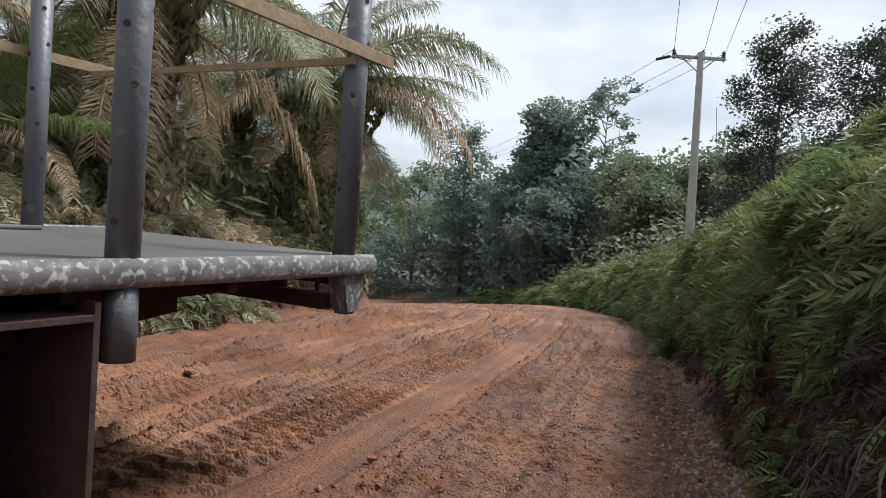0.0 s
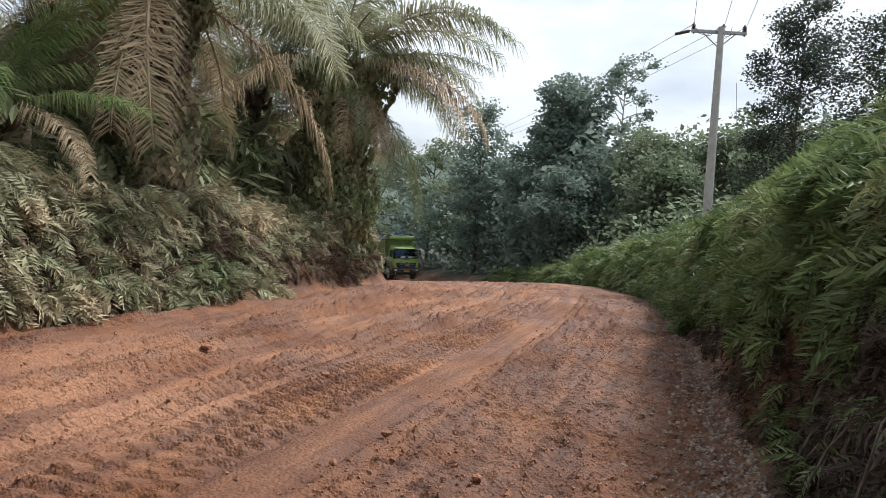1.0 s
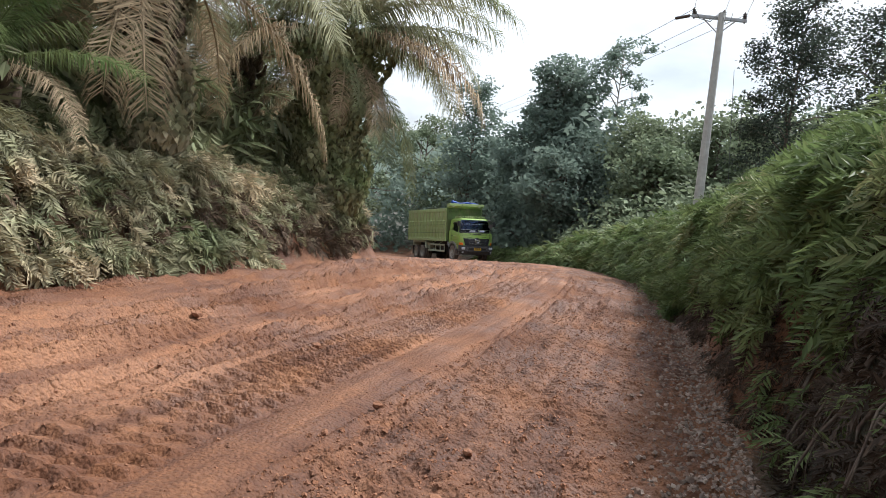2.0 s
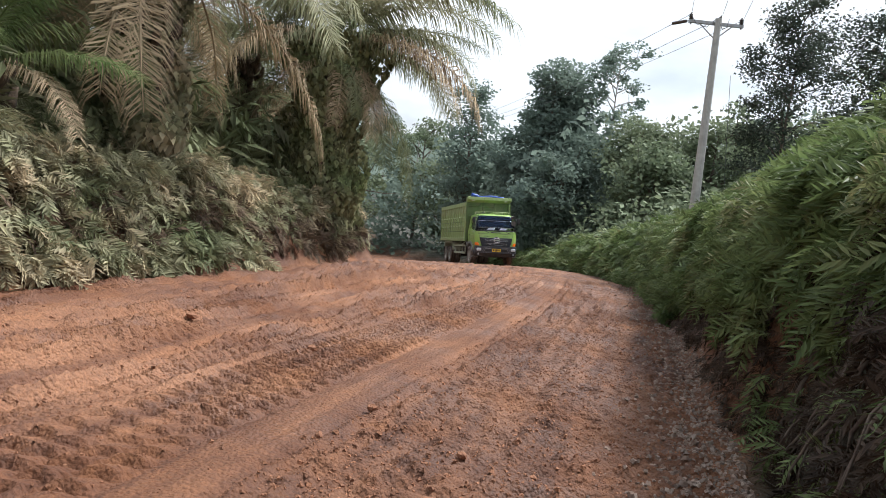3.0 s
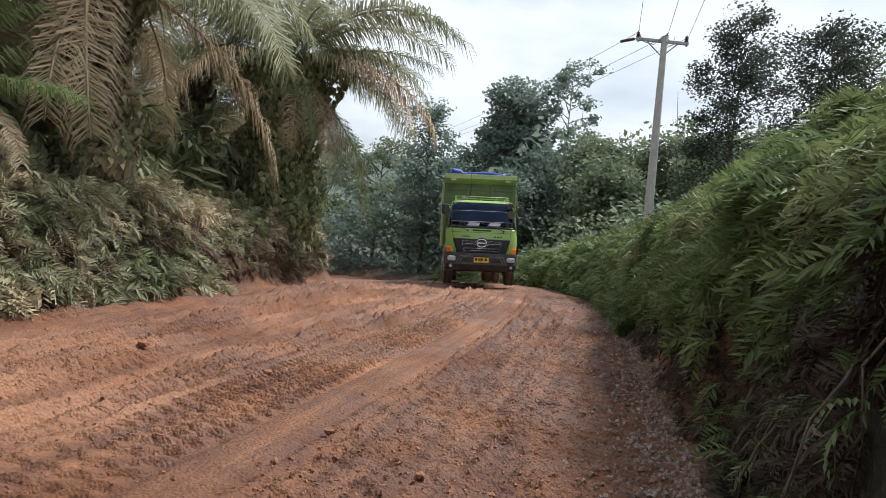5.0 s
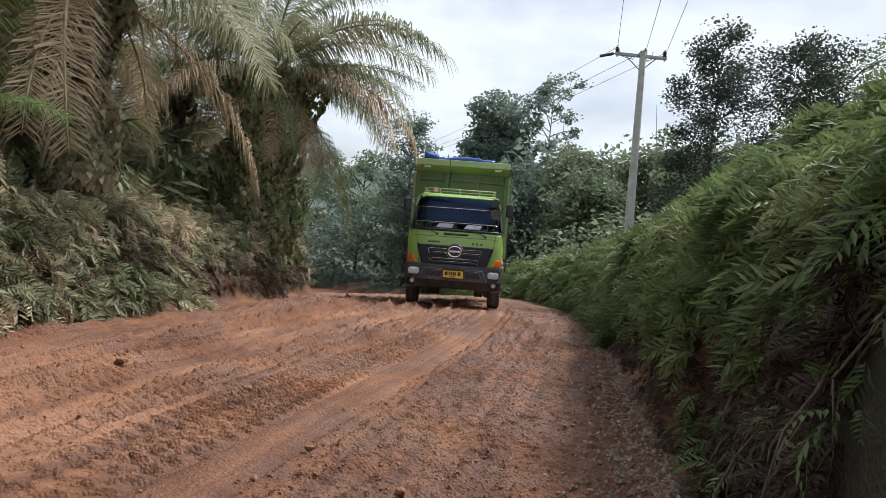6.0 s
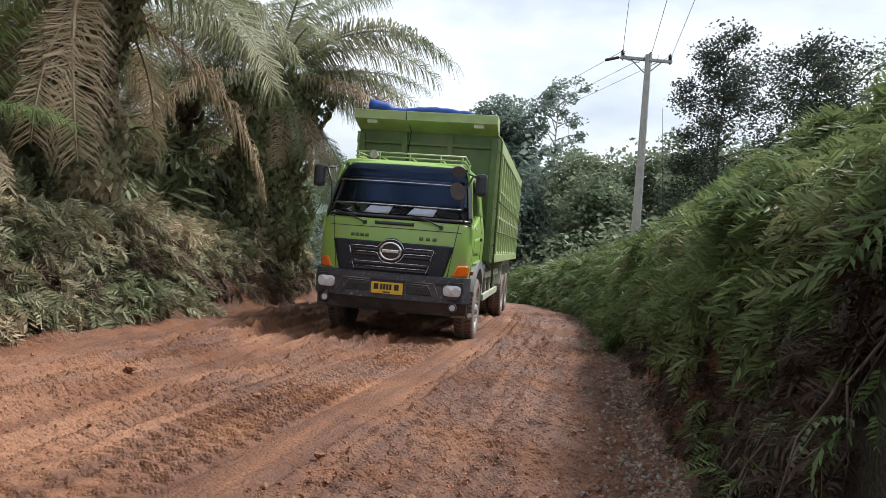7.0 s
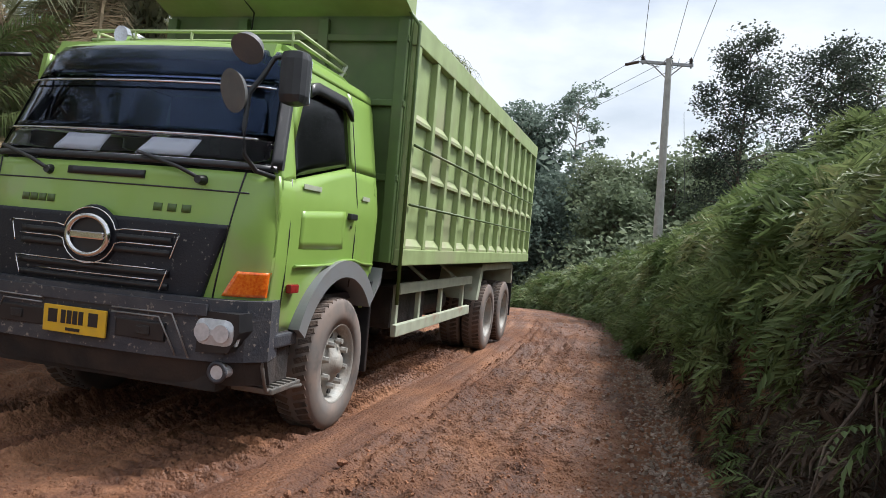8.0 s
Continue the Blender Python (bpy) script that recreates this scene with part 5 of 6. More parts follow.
    part("rear_lining", boxed(-0.94, 0.94, 0.55, 0.59, 1.1, 2.68), seat_cloth, cab)
    part("floor", boxed(-1.05, 1.05, -1.0, 0.6, 1.0, 1.06), black, cab)
    screen = part("windscreen", front_patch([1.93 + k * 0.0575 for k in range(4)], lambda z: cab_w(z) - 0.055, 0.0, 0.012, 24), tinted, cab, "large tinted windscreen")
    part("screen_film", front_patch([2.104 + k * 0.055 for k in range(11)], lambda z: cab_w(z) - 0.055, 0.0, 0.012, 24), screen_film, screen, "dark upper windscreen with the sky's blue reflection in its tint")
    part("screen_seal", front_patch([1.9, 1.94], lambda z: cab_w(z) - 0.02, 0.012, 0.02, 24), black, cab)
    part("sun_band", front_patch([2.5, 2.55, 2.6, 2.65, 2.7, 2.745], lambda z: cab_w(z) - 0.03, 0.012, 0.01, 24), screen_film, cab, "dark sun band across the top of the windscreen")
    for sd in (-1, 1):
        edge = (lambda z: cab_w(z) + 0.003) if sd > 0 else (lambda z: -(cab_w(z) - 0.05))
        inner = (lambda z: cab_w(z) - 0.05) if sd > 0 else (lambda z: -(cab_w(z) + 0.003))
        part("screen_pillar", front_patch([1.92 + k * 0.075 for k in range(11)], edge, 0.008, 0.03, 5, inner), black, cab, "black windscreen pillar")
    for z in (2.46, 2.1):
        part("screen_bar", strip([(x / 10, cab_front(x / 10, z) - 0.045, z) for x in range(-10, 11)], 0.008), chrome, cab, "thin bright guard bar over the windscreen")
    dash = part("dashboard", boxed(-1.0, 1.0, -1.0, -0.62, 1.6, 1.9, bevel=0.04), seat_cloth, cab)
    for x0 in (-0.52, 0.16):
        part("paper_sheet", front_patch([1.965, 2.0, 2.035, 2.07], lambda z: x0 + 0.4 + (z - 1.96) * 0.5, -0.022, 0.003, 6, lambda z: x0 + (z - 1.96) * 0.9), paper, dash, "white paper sheet propped behind the windscreen")
    part("dash_top", boxed(-0.98, 0.98, -1.12, -0.9, 1.86, 1.94, bevel=0.02), seat_cloth, dash)
    for x0 in (-0.75, 0.3):
        seat = part("seat", boxed(x0, x0 + 0.5, -0.3, 0.3, 1.3, 1.55, bevel=0.05), seat_cloth, cab)
        part("seat_back", boxed(x0 + 0.02, x0 + 0.48, 0.25, 0.42, 1.5, 2.25, bevel=0.05), seat_cloth, seat)
    part("steering_wheel", torus_bm(-0.5, -0.5, 1.85, 0.21, 0.018, 50), black, cab)
    # face of the cab
    part("panel_gap", front_patch([1.745, 1.755], lambda z: cab_w(z) - 0.16, 0.004, 0.01, 24), black, cab)
    for sd in (-1, 1):
        seam = [(sd * (0.86 + 0.14 * (z - 1.1)), z) for z in (1.06, 1.2, 1.35, 1.5, 1.65, 1.8, 1.88)]
        part("panel_gap", strip([(x, cab_front(x, z) - 0.001, z) for x, z in seam], 0.006), black, cab)
    part("vent", front_patch([1.795, 1.82, 1.845], lambda z: 0.3, 0.012, 0.02, 10), black, cab, "black air slot below the windscreen")
    for x0 in (-0.62, 0.55):
        w = part("wiper", strip([(x0 + 0.16, cab_front(x0 + 0.16, 1.82) - 0.03, 1.815), (x0, cab_front(x0, 1.86) - 0.03, 1.88), (x0 - 0.32, cab_front(x0 - 0.3, 1.95) - 0.03, 1.965)], 0.013, 6), black, cab, "black windscreen wiper")
        part("wiper_hub", rod(bmesh.new(), (x0 + 0.16, cab_front(x0 + 0.16, 1.82), 1.81), (x0 + 0.16, cab_front(x0, 1.82) - 0.05, 1.81), 0.035, 0.025), black, w)
    for x0, wide in ((-0.66, 0.3), (0.4, 0.3)):
        for k in range(4 if x0 < 0 else 3):
            xa = x0 + k * wide / (4 if x0 < 0 else 3)
            part("name_bar", front_patch([1.595, 1.645], lambda z: xa + 0.06, 0.006, 0.01, 3, lambda z: xa), dark_green, cab, "dark bar of the badge lettering")
    grille_half = lambda z: 0.8 + 0.28 * (z - 1.08)
    grille = part("grille", front_patch([1.06 + 0.03 * k for k in range(17)], grille_half, 0.025, 0.04, 30), grille_black, cab, "dark plastic grille with bright outlines")
    for z in (1.41, 1.33, 1.2, 1.12):
        part("grille_slat", front_patch([z - 0.018, z + 0.018], lambda q: 0.58, 0.045, 0.02, 24), black, grille)
    part("emblem_mount", rod(bmesh.new(), (0, -1.33, 1.4), (0, -1.352, 1.4), 0.2, 0.19, 32), grille_black, grille)

    def bright_line(corners):
        line = []
        for (xa, z0), (xb, z1) in zip(corners, corners[1:]):
            for k in range(8):
                x, z = xa + (xb - xa) * k / 8, z0 + (z1 - z0) * k / 8
                line.append((x, cab_front(x, z) - 0.065, z))
        part("grille_outline", strip(line, 0.005), chrome, grille, "thin bright outline")

    dome = [(0.205 * math.cos(a), 1.4 + 0.18 * math.sin(a)) for a in [radians(15 + 15 * k) for k in range(11)]]
    bowl = [(0.205 * math.cos(a), 1.4 + 0.18 * math.sin(a)) for a in [radians(-12 - 15.6 * k) for k in range(11)]]
    bright_line([(0.6, 1.3), (0.65, 1.46), (0.26, 1.46)] + dome + [(-0.26, 1.46), (-0.65, 1.46), (-0.6, 1.3)])
    bright_line([(0.61, 1.375), (0.25, 1.375)] + bowl + [(-0.25, 1.375), (-0.61, 1.375)])
    bright_line([(0.54, 1.09), (0.59, 1.23), (-0.59, 1.23), (-0.54, 1.09)])
    bright_line([(0.53, 1.16), (-0.53, 1.16)])
    part("badge", torus_bm(0, cab_front(0, 1.4) - 0.075, 1.4, 0.125, 0.018, 90, 1.25), chrome, grille, "plain oval chrome emblem")
    part("badge_bar", boxed(-0.13, 0.13, -1.39, -1.36, 1.375, 1.425), chrome, grille)
    part("badge_plate", rod(bmesh.new(), (0, -1.34, 1.4), (0, -1.365, 1.4), 0.14, sides=24), black, grille)
    # bumper
    bumper = empty("bumper")
    bumper.parent = t
    outline = [(x, -1.4 + 0.07 * (abs(x) / 1.2) ** 2 + 0.22 * (abs(x) / 1.2) ** 8) for x in [-1.2 + 0.1 * k for k in range(25)]]
    inner = [(x * 0.95, y + 0.22) for x, y in outline]
    bm = bmesh.new()
    prism(bm, outline + inner[::-1], "z", 0.7, 1.08)
    part("upper_shell", bm, plastic, bumper)
    bm = bmesh.new()
    prism(bm, [(x * 0.985, y + 0.025) for x, y in outline] + inner[::-1], "z", 0.54, 0.7)
    for v in bm.verts:
        if v.co.z < 0.6 and v.co.y < -1.05:
            v.co.y += 0.06
    part("lower_shell", bm, chassis_mat, bumper, "mud-stained lower bumper")
    bm = bmesh.new()
    prism(bm, [(x, y - 0.03) for x, y in outline[3:-3]] + [(x, y + 0.02) for x, y in outline[3:-3]][::-1], "z", 0.98, 1.05)
    part("bumper_lip", bm, plastic, bumper)
    for sd in (-1, 1):
        part("bumper_slot", boxed(min(sd * 0.28, sd * 0.64), max(sd * 0.28, sd * 0.64), -1.4, -1.355, 0.79, 0.91), black, bumper)
        part("slot_hook", boxed(min(sd * 0.44, sd * 0.54), max(sd * 0.44, sd * 0.54), -1.41, -1.39, 0.82, 0.88), chassis_mat, bumper)
        for dx, dz in ((0.0, 0.0), (0.09, 0.03)):
            part("bumper_rib", strip([(sd * 0.27, -1.425, 0.945 + dz), (sd * (0.6 + dx), -1.405, 0.945 + dz), (sd * (0.72 + dx), -1.385, 0.72)], 0.006), steel, bumper, "thin bright moulding on the bumper")
        well = bmesh.new()
        prism(well, [(sd * 0.72, 0.93), (sd * 0.78, 1.01), (sd * 1.12, 1.01), (sd * 1.13, 0.9), (sd * 1.06, 0.77), (sd * 0.82, 0.75)], "y", -1.352, -1.2)
        part("headlight_well", well, black, bumper)
        lamp = part("headlight", boxed(min(sd * 0.81, sd * 1.11), max(sd * 0.81, sd * 1.11), -1.375, -1.25, 0.79, 0.985, bevel=0.08), lens_mat, bumper, "clear round-edged headlight")
        for xb in (0.89, 1.02):
            part("reflector", rod(bmesh.new(), (sd * xb, -1.379, 0.885), (sd * xb, -1.34, 0.885), 0.055, 0.045, 18), lens_mat, lamp)
        fog = part("fog_lamp", rod(bmesh.new(), (sd * 0.98, -1.325, 0.64), (sd * 0.98, -1.2, 0.64), 0.05, sides=18), lens_mat, bumper)
        part("fog_lamp_ring", torus_bm(sd * 0.98, -1.32, 0.64, 0.055, 0.014, 90), plastic, fog)
    plate = part("number_plate", boxed(-0.24, 0.24, -1.435, -1.42, 0.77, 0.94, bevel=0.004), yellow, bumper, "yellow number plate with dark bars")
    for k, (xa, wd) in enumerate(((-0.2, 0.07), (-0.1, 0.035), (-0.055, 0.035), (-0.01, 0.035), (0.035, 0.035), (0.11, 0.07))):
        part("plate_bar", boxed(xa, xa + wd, -1.438, -1.434, 0.83, 0.915, bevel=0), black, plate)
    part("plate_bar", boxed(-0.06, 0.05, -1.438, -1.434, 0.785, 0.805, bevel=0), black, plate)
    # roof rack
    rack = empty("roof_rack")
    rack.parent = t
    for z in (2.9, 2.97):
        part("rail", strip([(-0.85, 0.45, z), (-0.9, -0.5, z), (0.9, -0.5, z), (0.85, 0.45, z)], 0.014, 6), lime_body, rack)
    for x in (-0.85, -0.5, 0.0, 0.5, 0.85):
        part("rack_post", strip([(x, -0.5, 2.8), (x, -0.5, 2.97)], 0.012, 6), lime_body, rack)
        part("cross_rail", strip([(x, -0.5, 2.91), (x, 0.45, 2.91)], 0.01, 6), lime_body, rack)
    for x in (-0.85, 0.85):
        part("rack_post", strip([(x, 0.3, 2.8), (x, 0.45, 2.97)], 0.02, 6), pale_steel, rack)
    part("air_horn", strip([(-0.6, -0.55, 2.93), (-0.58, -0.3, 2.95), (-0.6, 0.1, 2.96)], [0.07, 0.03, 0.02], 10), chrome, rack, "small chrome air horn")
    # tipping body
    body = empty("tipper_body")
    body.parent = t
    Y0, Y1, Z0, ZT, W = 0.92, 8.5, 1.32, 3.5, 1.26
    for sd in (-1, 1):
        a, b = min(sd * W, sd * (W - 0.03)), max(sd * W, sd * (W - 0.03))
        part("side_panel", boxed(a, b, Y0, Y1, Z0, ZT, bevel=0), lime_body, body)
        a, b = min(sd * (W - 0.02), sd * (W + 0.07)), max(sd * (W - 0.02), sd * (W + 0.07))
        part("top_rail", boxed(a, b, Y0, Y1, ZT - 0.2, ZT + 0.02), lime_body, body)
        part("bottom_rail", boxed(a, b, Y0, Y1, Z0 - 0.02, Z0 + 0.13), lime_body, body)
        a, b = min(sd * (W - 0.01), sd * (W + 0.065)), max(sd * (W - 0.01), sd * (W + 0.065))
        ys = [Y0 + 0.07 + (Y1 - Y0 - 0.14) * k / 12 for k in range(13)]
        rib = None
        for y in ys:
            if rib is None:
                ob = part("rib", boxed(a, b, -0.045, 0.045, Z0 + 0.13, ZT - 0.2), lime_body, body)
                rib = ob.data
            else:
                ob = part("rib", rib, None, body)
            ob.location.y = y
        foot = None
        for y0, y1 in zip(ys, ys[1:]):
            for zb in (Z0 + 0.13, 2.13, 2.63):
                if foot is None:
                    w2 = (y1 - y0) / 2 - 0.046
                    ob = part("stiffener", prism(bmesh.new(), [(a if sd > 0 else b, 0), (sd * (W + 0.05), 0), (sd * (W + 0.05), 0.03), (a if sd > 0 else b, 0.11)], "y", -w2, w2), lime_body, body)
                    foot = ob.data
                else:
                    ob = part("stiffener", foot, None, body)
                ob.location = (0, (y0 + y1) / 2, zb)
        for z in (2.4, 1.86):
            part("tie_bar", strip([(sd * (W + 0.09), Y0 + 0.05, z), (sd * (W + 0.09), Y1 - 0.05, z)], 0.013, 6), dark_green, body, "dark round tie bar")
    ladder = part("ladder", strip([(W + 0.08, Y0 - 0.04, 0.95), (W + 0.08, Y0 - 0.06, 3.45), (W - 0.05, Y0 - 0.12, 3.62)], 0.018, 6), dark_green, body, "thin climbing ladder at the body's corner")
    for k in range(7):
        part("rung", strip([(W + 0.08, Y0 - 0.05, 1.3 + 0.33 * k), (W + 0.02, Y0 + 0.06, 1.27 + 0.33 * k)], 0.01, 5), dark_green, ladder)
    part("front_board", boxed(-W, W, Y0 - 0.05, Y0, Z0, 3.72, bevel=0), dark_green, body)
    for x in (-1.2, -0.42, 0.42, 1.2):
        part("front_rib", boxed(x - 0.05, x + 0.05, Y0 - 0.11, Y0 - 0.05, Z0, 3.5), dark_green, body)
    for z in (2.05, 2.72, 3.3):
        part("front_rib", boxed(-W, W, Y0 - 0.1, Y0 - 0.05, z, z + 0.06), dark_green, body)
    bm = bmesh.new()
    prism(bm, [(Y0, 3.52), (0.5, 3.66), (0.46, 3.68), (0.46, 3.83), (0.5, 3.84), (Y0, 3.8)], "x", -1.27, 1.27)
    part("front_visor", bm, lime_body, body, "green overhanging visor board")
    for x in (-0.95, 0.95):
        part("visor_bracket", boxed(x - 0.09, x + 0.09, 0.48, 0.6, 3.6, 3.665), pale_steel, body)
    part("tail_board", boxed(-W, W, Y1 - 0.04, Y1 + 0.02, Z0, ZT - 0.05), lime_body, body)
    part("body_floor", boxed(-W + 0.03, W - 0.03, Y0, Y1 - 0.04, Z0, Z0 + 0.06), dark_green, body)
    part("load_cover", heap_bm(-W + 0.03, W - 0.03, Y0, Y1 - 0.05, 3.3, 0.3), blue_tarp, body, "blue tarpaulin over the load")
    bm = bmesh.new()
    rs = np.random.RandomState(3)
    pts = [(x, 0.62 + 0.03 * math.sin(x * 7), 3.875 + 0.025 * math.sin(x * 5 + 1) + (0.05 if abs(x + 0.9) < 0.2 else 0)) for x in [-1.05 + 0.1 * k for k in range(20)]]
    tube(bm, pts, [0.05 + 0.025 * rs.rand() + (0.03 if k < 4 else 0) for k in range(20)], 8)
    part("rolled_tarp", bm, blue_tarp, body, "rolled blue tarpaulin tied along the visor")
    part("tarp_rope", strip([(-0.35, 0.45, 3.9), (-0.33, 0.44, 3.7), (-0.3, 0.8, 3.55), (-0.36, 0.84, 3.0)], 0.008), black, body)
    # chassis, guards and wheels
    ch = empty("chassis")
    ch.parent = t
    for sd in (-1, 1):
        part("frame_rail", boxed(min(sd * 0.38, sd * 0.46), max(sd * 0.38, sd * 0.46), -1.1, 8.3, 0.85, 1.12), chassis_mat, ch)
        part("body_runner", boxed(min(sd * 0.36, sd * 0.5), max(sd * 0.36, sd * 0.5), 0.95, 8.4, 1.13, 1.3), chassis_mat, ch)
        a, b = min(sd * 1.1, sd * 1.16), max(sd * 1.1, sd * 1.16)
        guard = part("side_guard_bar", boxed(a, b, 1.5, 4.6, 0.99, 1.1), pale_steel, ch, "pale green side guard")
        low = part("side_guard_bar", boxed(a, b, 1.45, 4.55, 0.57, 0.69), pale_steel, ch, "pale green side guard")
        for y in (1.55, 2.3, 3.2, 4.3):
            part("guard_post", boxed(min(sd * 1.06, sd * 1.11), max(sd * 1.06, sd * 1.11), y, y + 0.07, 0.6, 1.08), pale_steel, guard)
        for y in (2.6, 3.9):
            part("guard_stay", strip([(sd * 1.1, y, 1.08), (sd * 0.9, y - 0.3, 1.3)], 0.02, 6), pale_steel, guard)
        part("rear_mudguard", prism(bmesh.new(), [(4.75, 0.75), (4.95, 1.2), (5.05, 1.27), (7.5, 1.27), (7.6, 1.2), (7.6, 0.9), (7.52, 0.9), (7.5, 1.17), (5.1, 1.17), (4.9, 0.75)], "x", min(sd * 0.6, sd * 1.2), max(sd * 0.6, sd * 1.2)), pale_steel, ch, "pale steel guard over the rear wheels")
        part("mud_flap", boxed(min(sd * 0.6, sd * 1.2), max(sd * 0.6, sd * 1.2), 7.65, 7.68, 0.3, 1.15), black, ch)
        wheel(t, sd * 1.05, 0.0, 0.53, sd)
        for y in (5.6, 6.91):
            wheel(t, sd * 1.07, y, 0.44, sd, True)
    for y, z in ((0.0, 0.53), (5.6, 0.44), (6.91, 0.44)):
        part("axle", rod(bmesh.new(), (-1.0, y, z), (1.0, y, z), 0.08), chassis_mat, ch)
    part("fuel_tank", boxed(0.5, 1.0, 1.7, 2.9, 0.6, 1.05, bevel=0.06), chassis_mat, ch)
    part("battery_box", boxed(-1.0, -0.5, 1.7, 2.6, 0.6, 1.05, bevel=0.04), chassis_mat, ch)
    part("air_tank", rod(bmesh.new(), (0.75, 3.1, 0.75), (0.75, 4.2, 0.75), 0.16, sides=16), chassis_mat, ch)
    part("engine", boxed(-0.4, 0.4, -1.0, 0.6, 0.6, 1.05, bevel=0.05), chassis_mat, ch)
    part("front_crossbeam", boxed(-0.95, 0.95, -1.28, -1.15, 0.5, 0.8, bevel=0.02), chassis_mat, ch)
    return t


def torus_bm(x, y, z, major, minor, tilt, wide=1.0):
    """A ring; tilt 90 stands it upright facing the front."""
    bm = bmesh.new()
    n, m = 32, 8
    rot = Matrix.Rotation(radians(tilt), 4, "X")
    g = [[bm.verts.new(Vector((x, y, z)) + rot @ Vector((wide * (major + minor * math.cos(2 * math.pi * j / m)) * math.cos(2 * math.pi * i / n), (major + minor * math.cos(2 * math.pi * j / m)) * math.sin(2 * math.pi * i / n), minor * math.sin(2 * math.pi * j / m)))) for j in range(m)] for i in range(n)]
    for i in range(n):
        for j in range(m):
            bm.faces.new((g[i][j], g[(i + 1) % n][j], g[(i + 1) % n][(j + 1) % m], g[i][(j + 1) % m])).smooth = True
    return bm


def heap_bm(x0, x1, y0, y1, z, high):
    bm = bmesh.new()
    nx, ny = 12, 30
    g = [[bm.verts.new((x0 + (x1 - x0) * i / nx, y0 + (y1 - y0) * j / ny, z + high * math.sin(math.pi * i / nx) * (0.8 + 0.2 * math.sin(j * 0.9)) * min(1, j / 3, (ny - j) / 3))) for j in range(ny + 1)] for i in range(nx + 1)]
    for i in range(nx):
        for j in range(ny):
            bm.faces.new((g[i][j], g[i + 1][j], g[i + 1][j + 1], g[i][j + 1])).smooth = True
    return bm


truck = dump_truck()


# ---- flatbed truck that passes first ----
bed_steel = mat("worn_grey_steel", (0.115, 0.112, 0.108), 0.6, 0.3, ((0.1, 0.095, 0.09), 4.0, 0.8), ((0.16, 0.14, 0.12), 2.0, 0.55, 0.7), bump=0.3, bump_scale=20)
edge_paint = mat("flaking_white_edge", (0.1, 0.096, 0.098), 0.5, 0.2, ((0.2, 0.19, 0.18), 6.0, 0.8), ((0.36, 0.35, 0.33), 30.0, 0.54, 0.62), bump=0.5, bump_scale=14)
post_paint = mat("grey_post_paint", (0.115, 0.12, 0.13), 0.5, 0.2, ((0.1, 0.1, 0.11), 5.0, 0.7), ((0.2, 0.16, 0.13), 8.0, 0.62, 0.7), bump=0.3, bump_scale=25)
wood = mat("raw_timber", (0.3, 0.21, 0.12), 0.8, 0, ((0.2, 0.14, 0.08), 14.0, 0.8), bump=0.3, bump_scale=40)
rust = mat("rusty_underframe", (0.035, 0.022, 0.017), 0.85, 0, ((0.07, 0.035, 0.022), 6.0, 0.8), bump=0.5, bump_scale=25)


def stake(parent, x, y, lean=0.0, low=0.95):
    """A stake pipe through the bed's edge, with dents down its sides."""
    bm = bmesh.new()
    rod(bm, (x, y, low), (x + lean, y, 3.4), 0.072, sides=20)
    for f in bm.faces:
        f.smooth = len(f.verts) == 4
    s = part("stake", bm, post_paint, parent, "grey steel stake pipe with dents")
    rs = np.random.RandomState(int(abs(x * 10 + y * 100)))
    for k in range(24):
        a, z = k * 1.9, 1.45 + 0.082 * k
        c, sn = math.cos(a), math.sin(a)
        q = lean * (z - 0.95) / 2.45
        b2 = bmesh.new()
        rod(b2, (x + q + 0.06 * c, y + 0.06 * sn, z), (x + q + 0.0735 * c, y + 0.0735 * sn, z), 0.016, sides=10)
        part("dent", b2, rust, s)
    return s


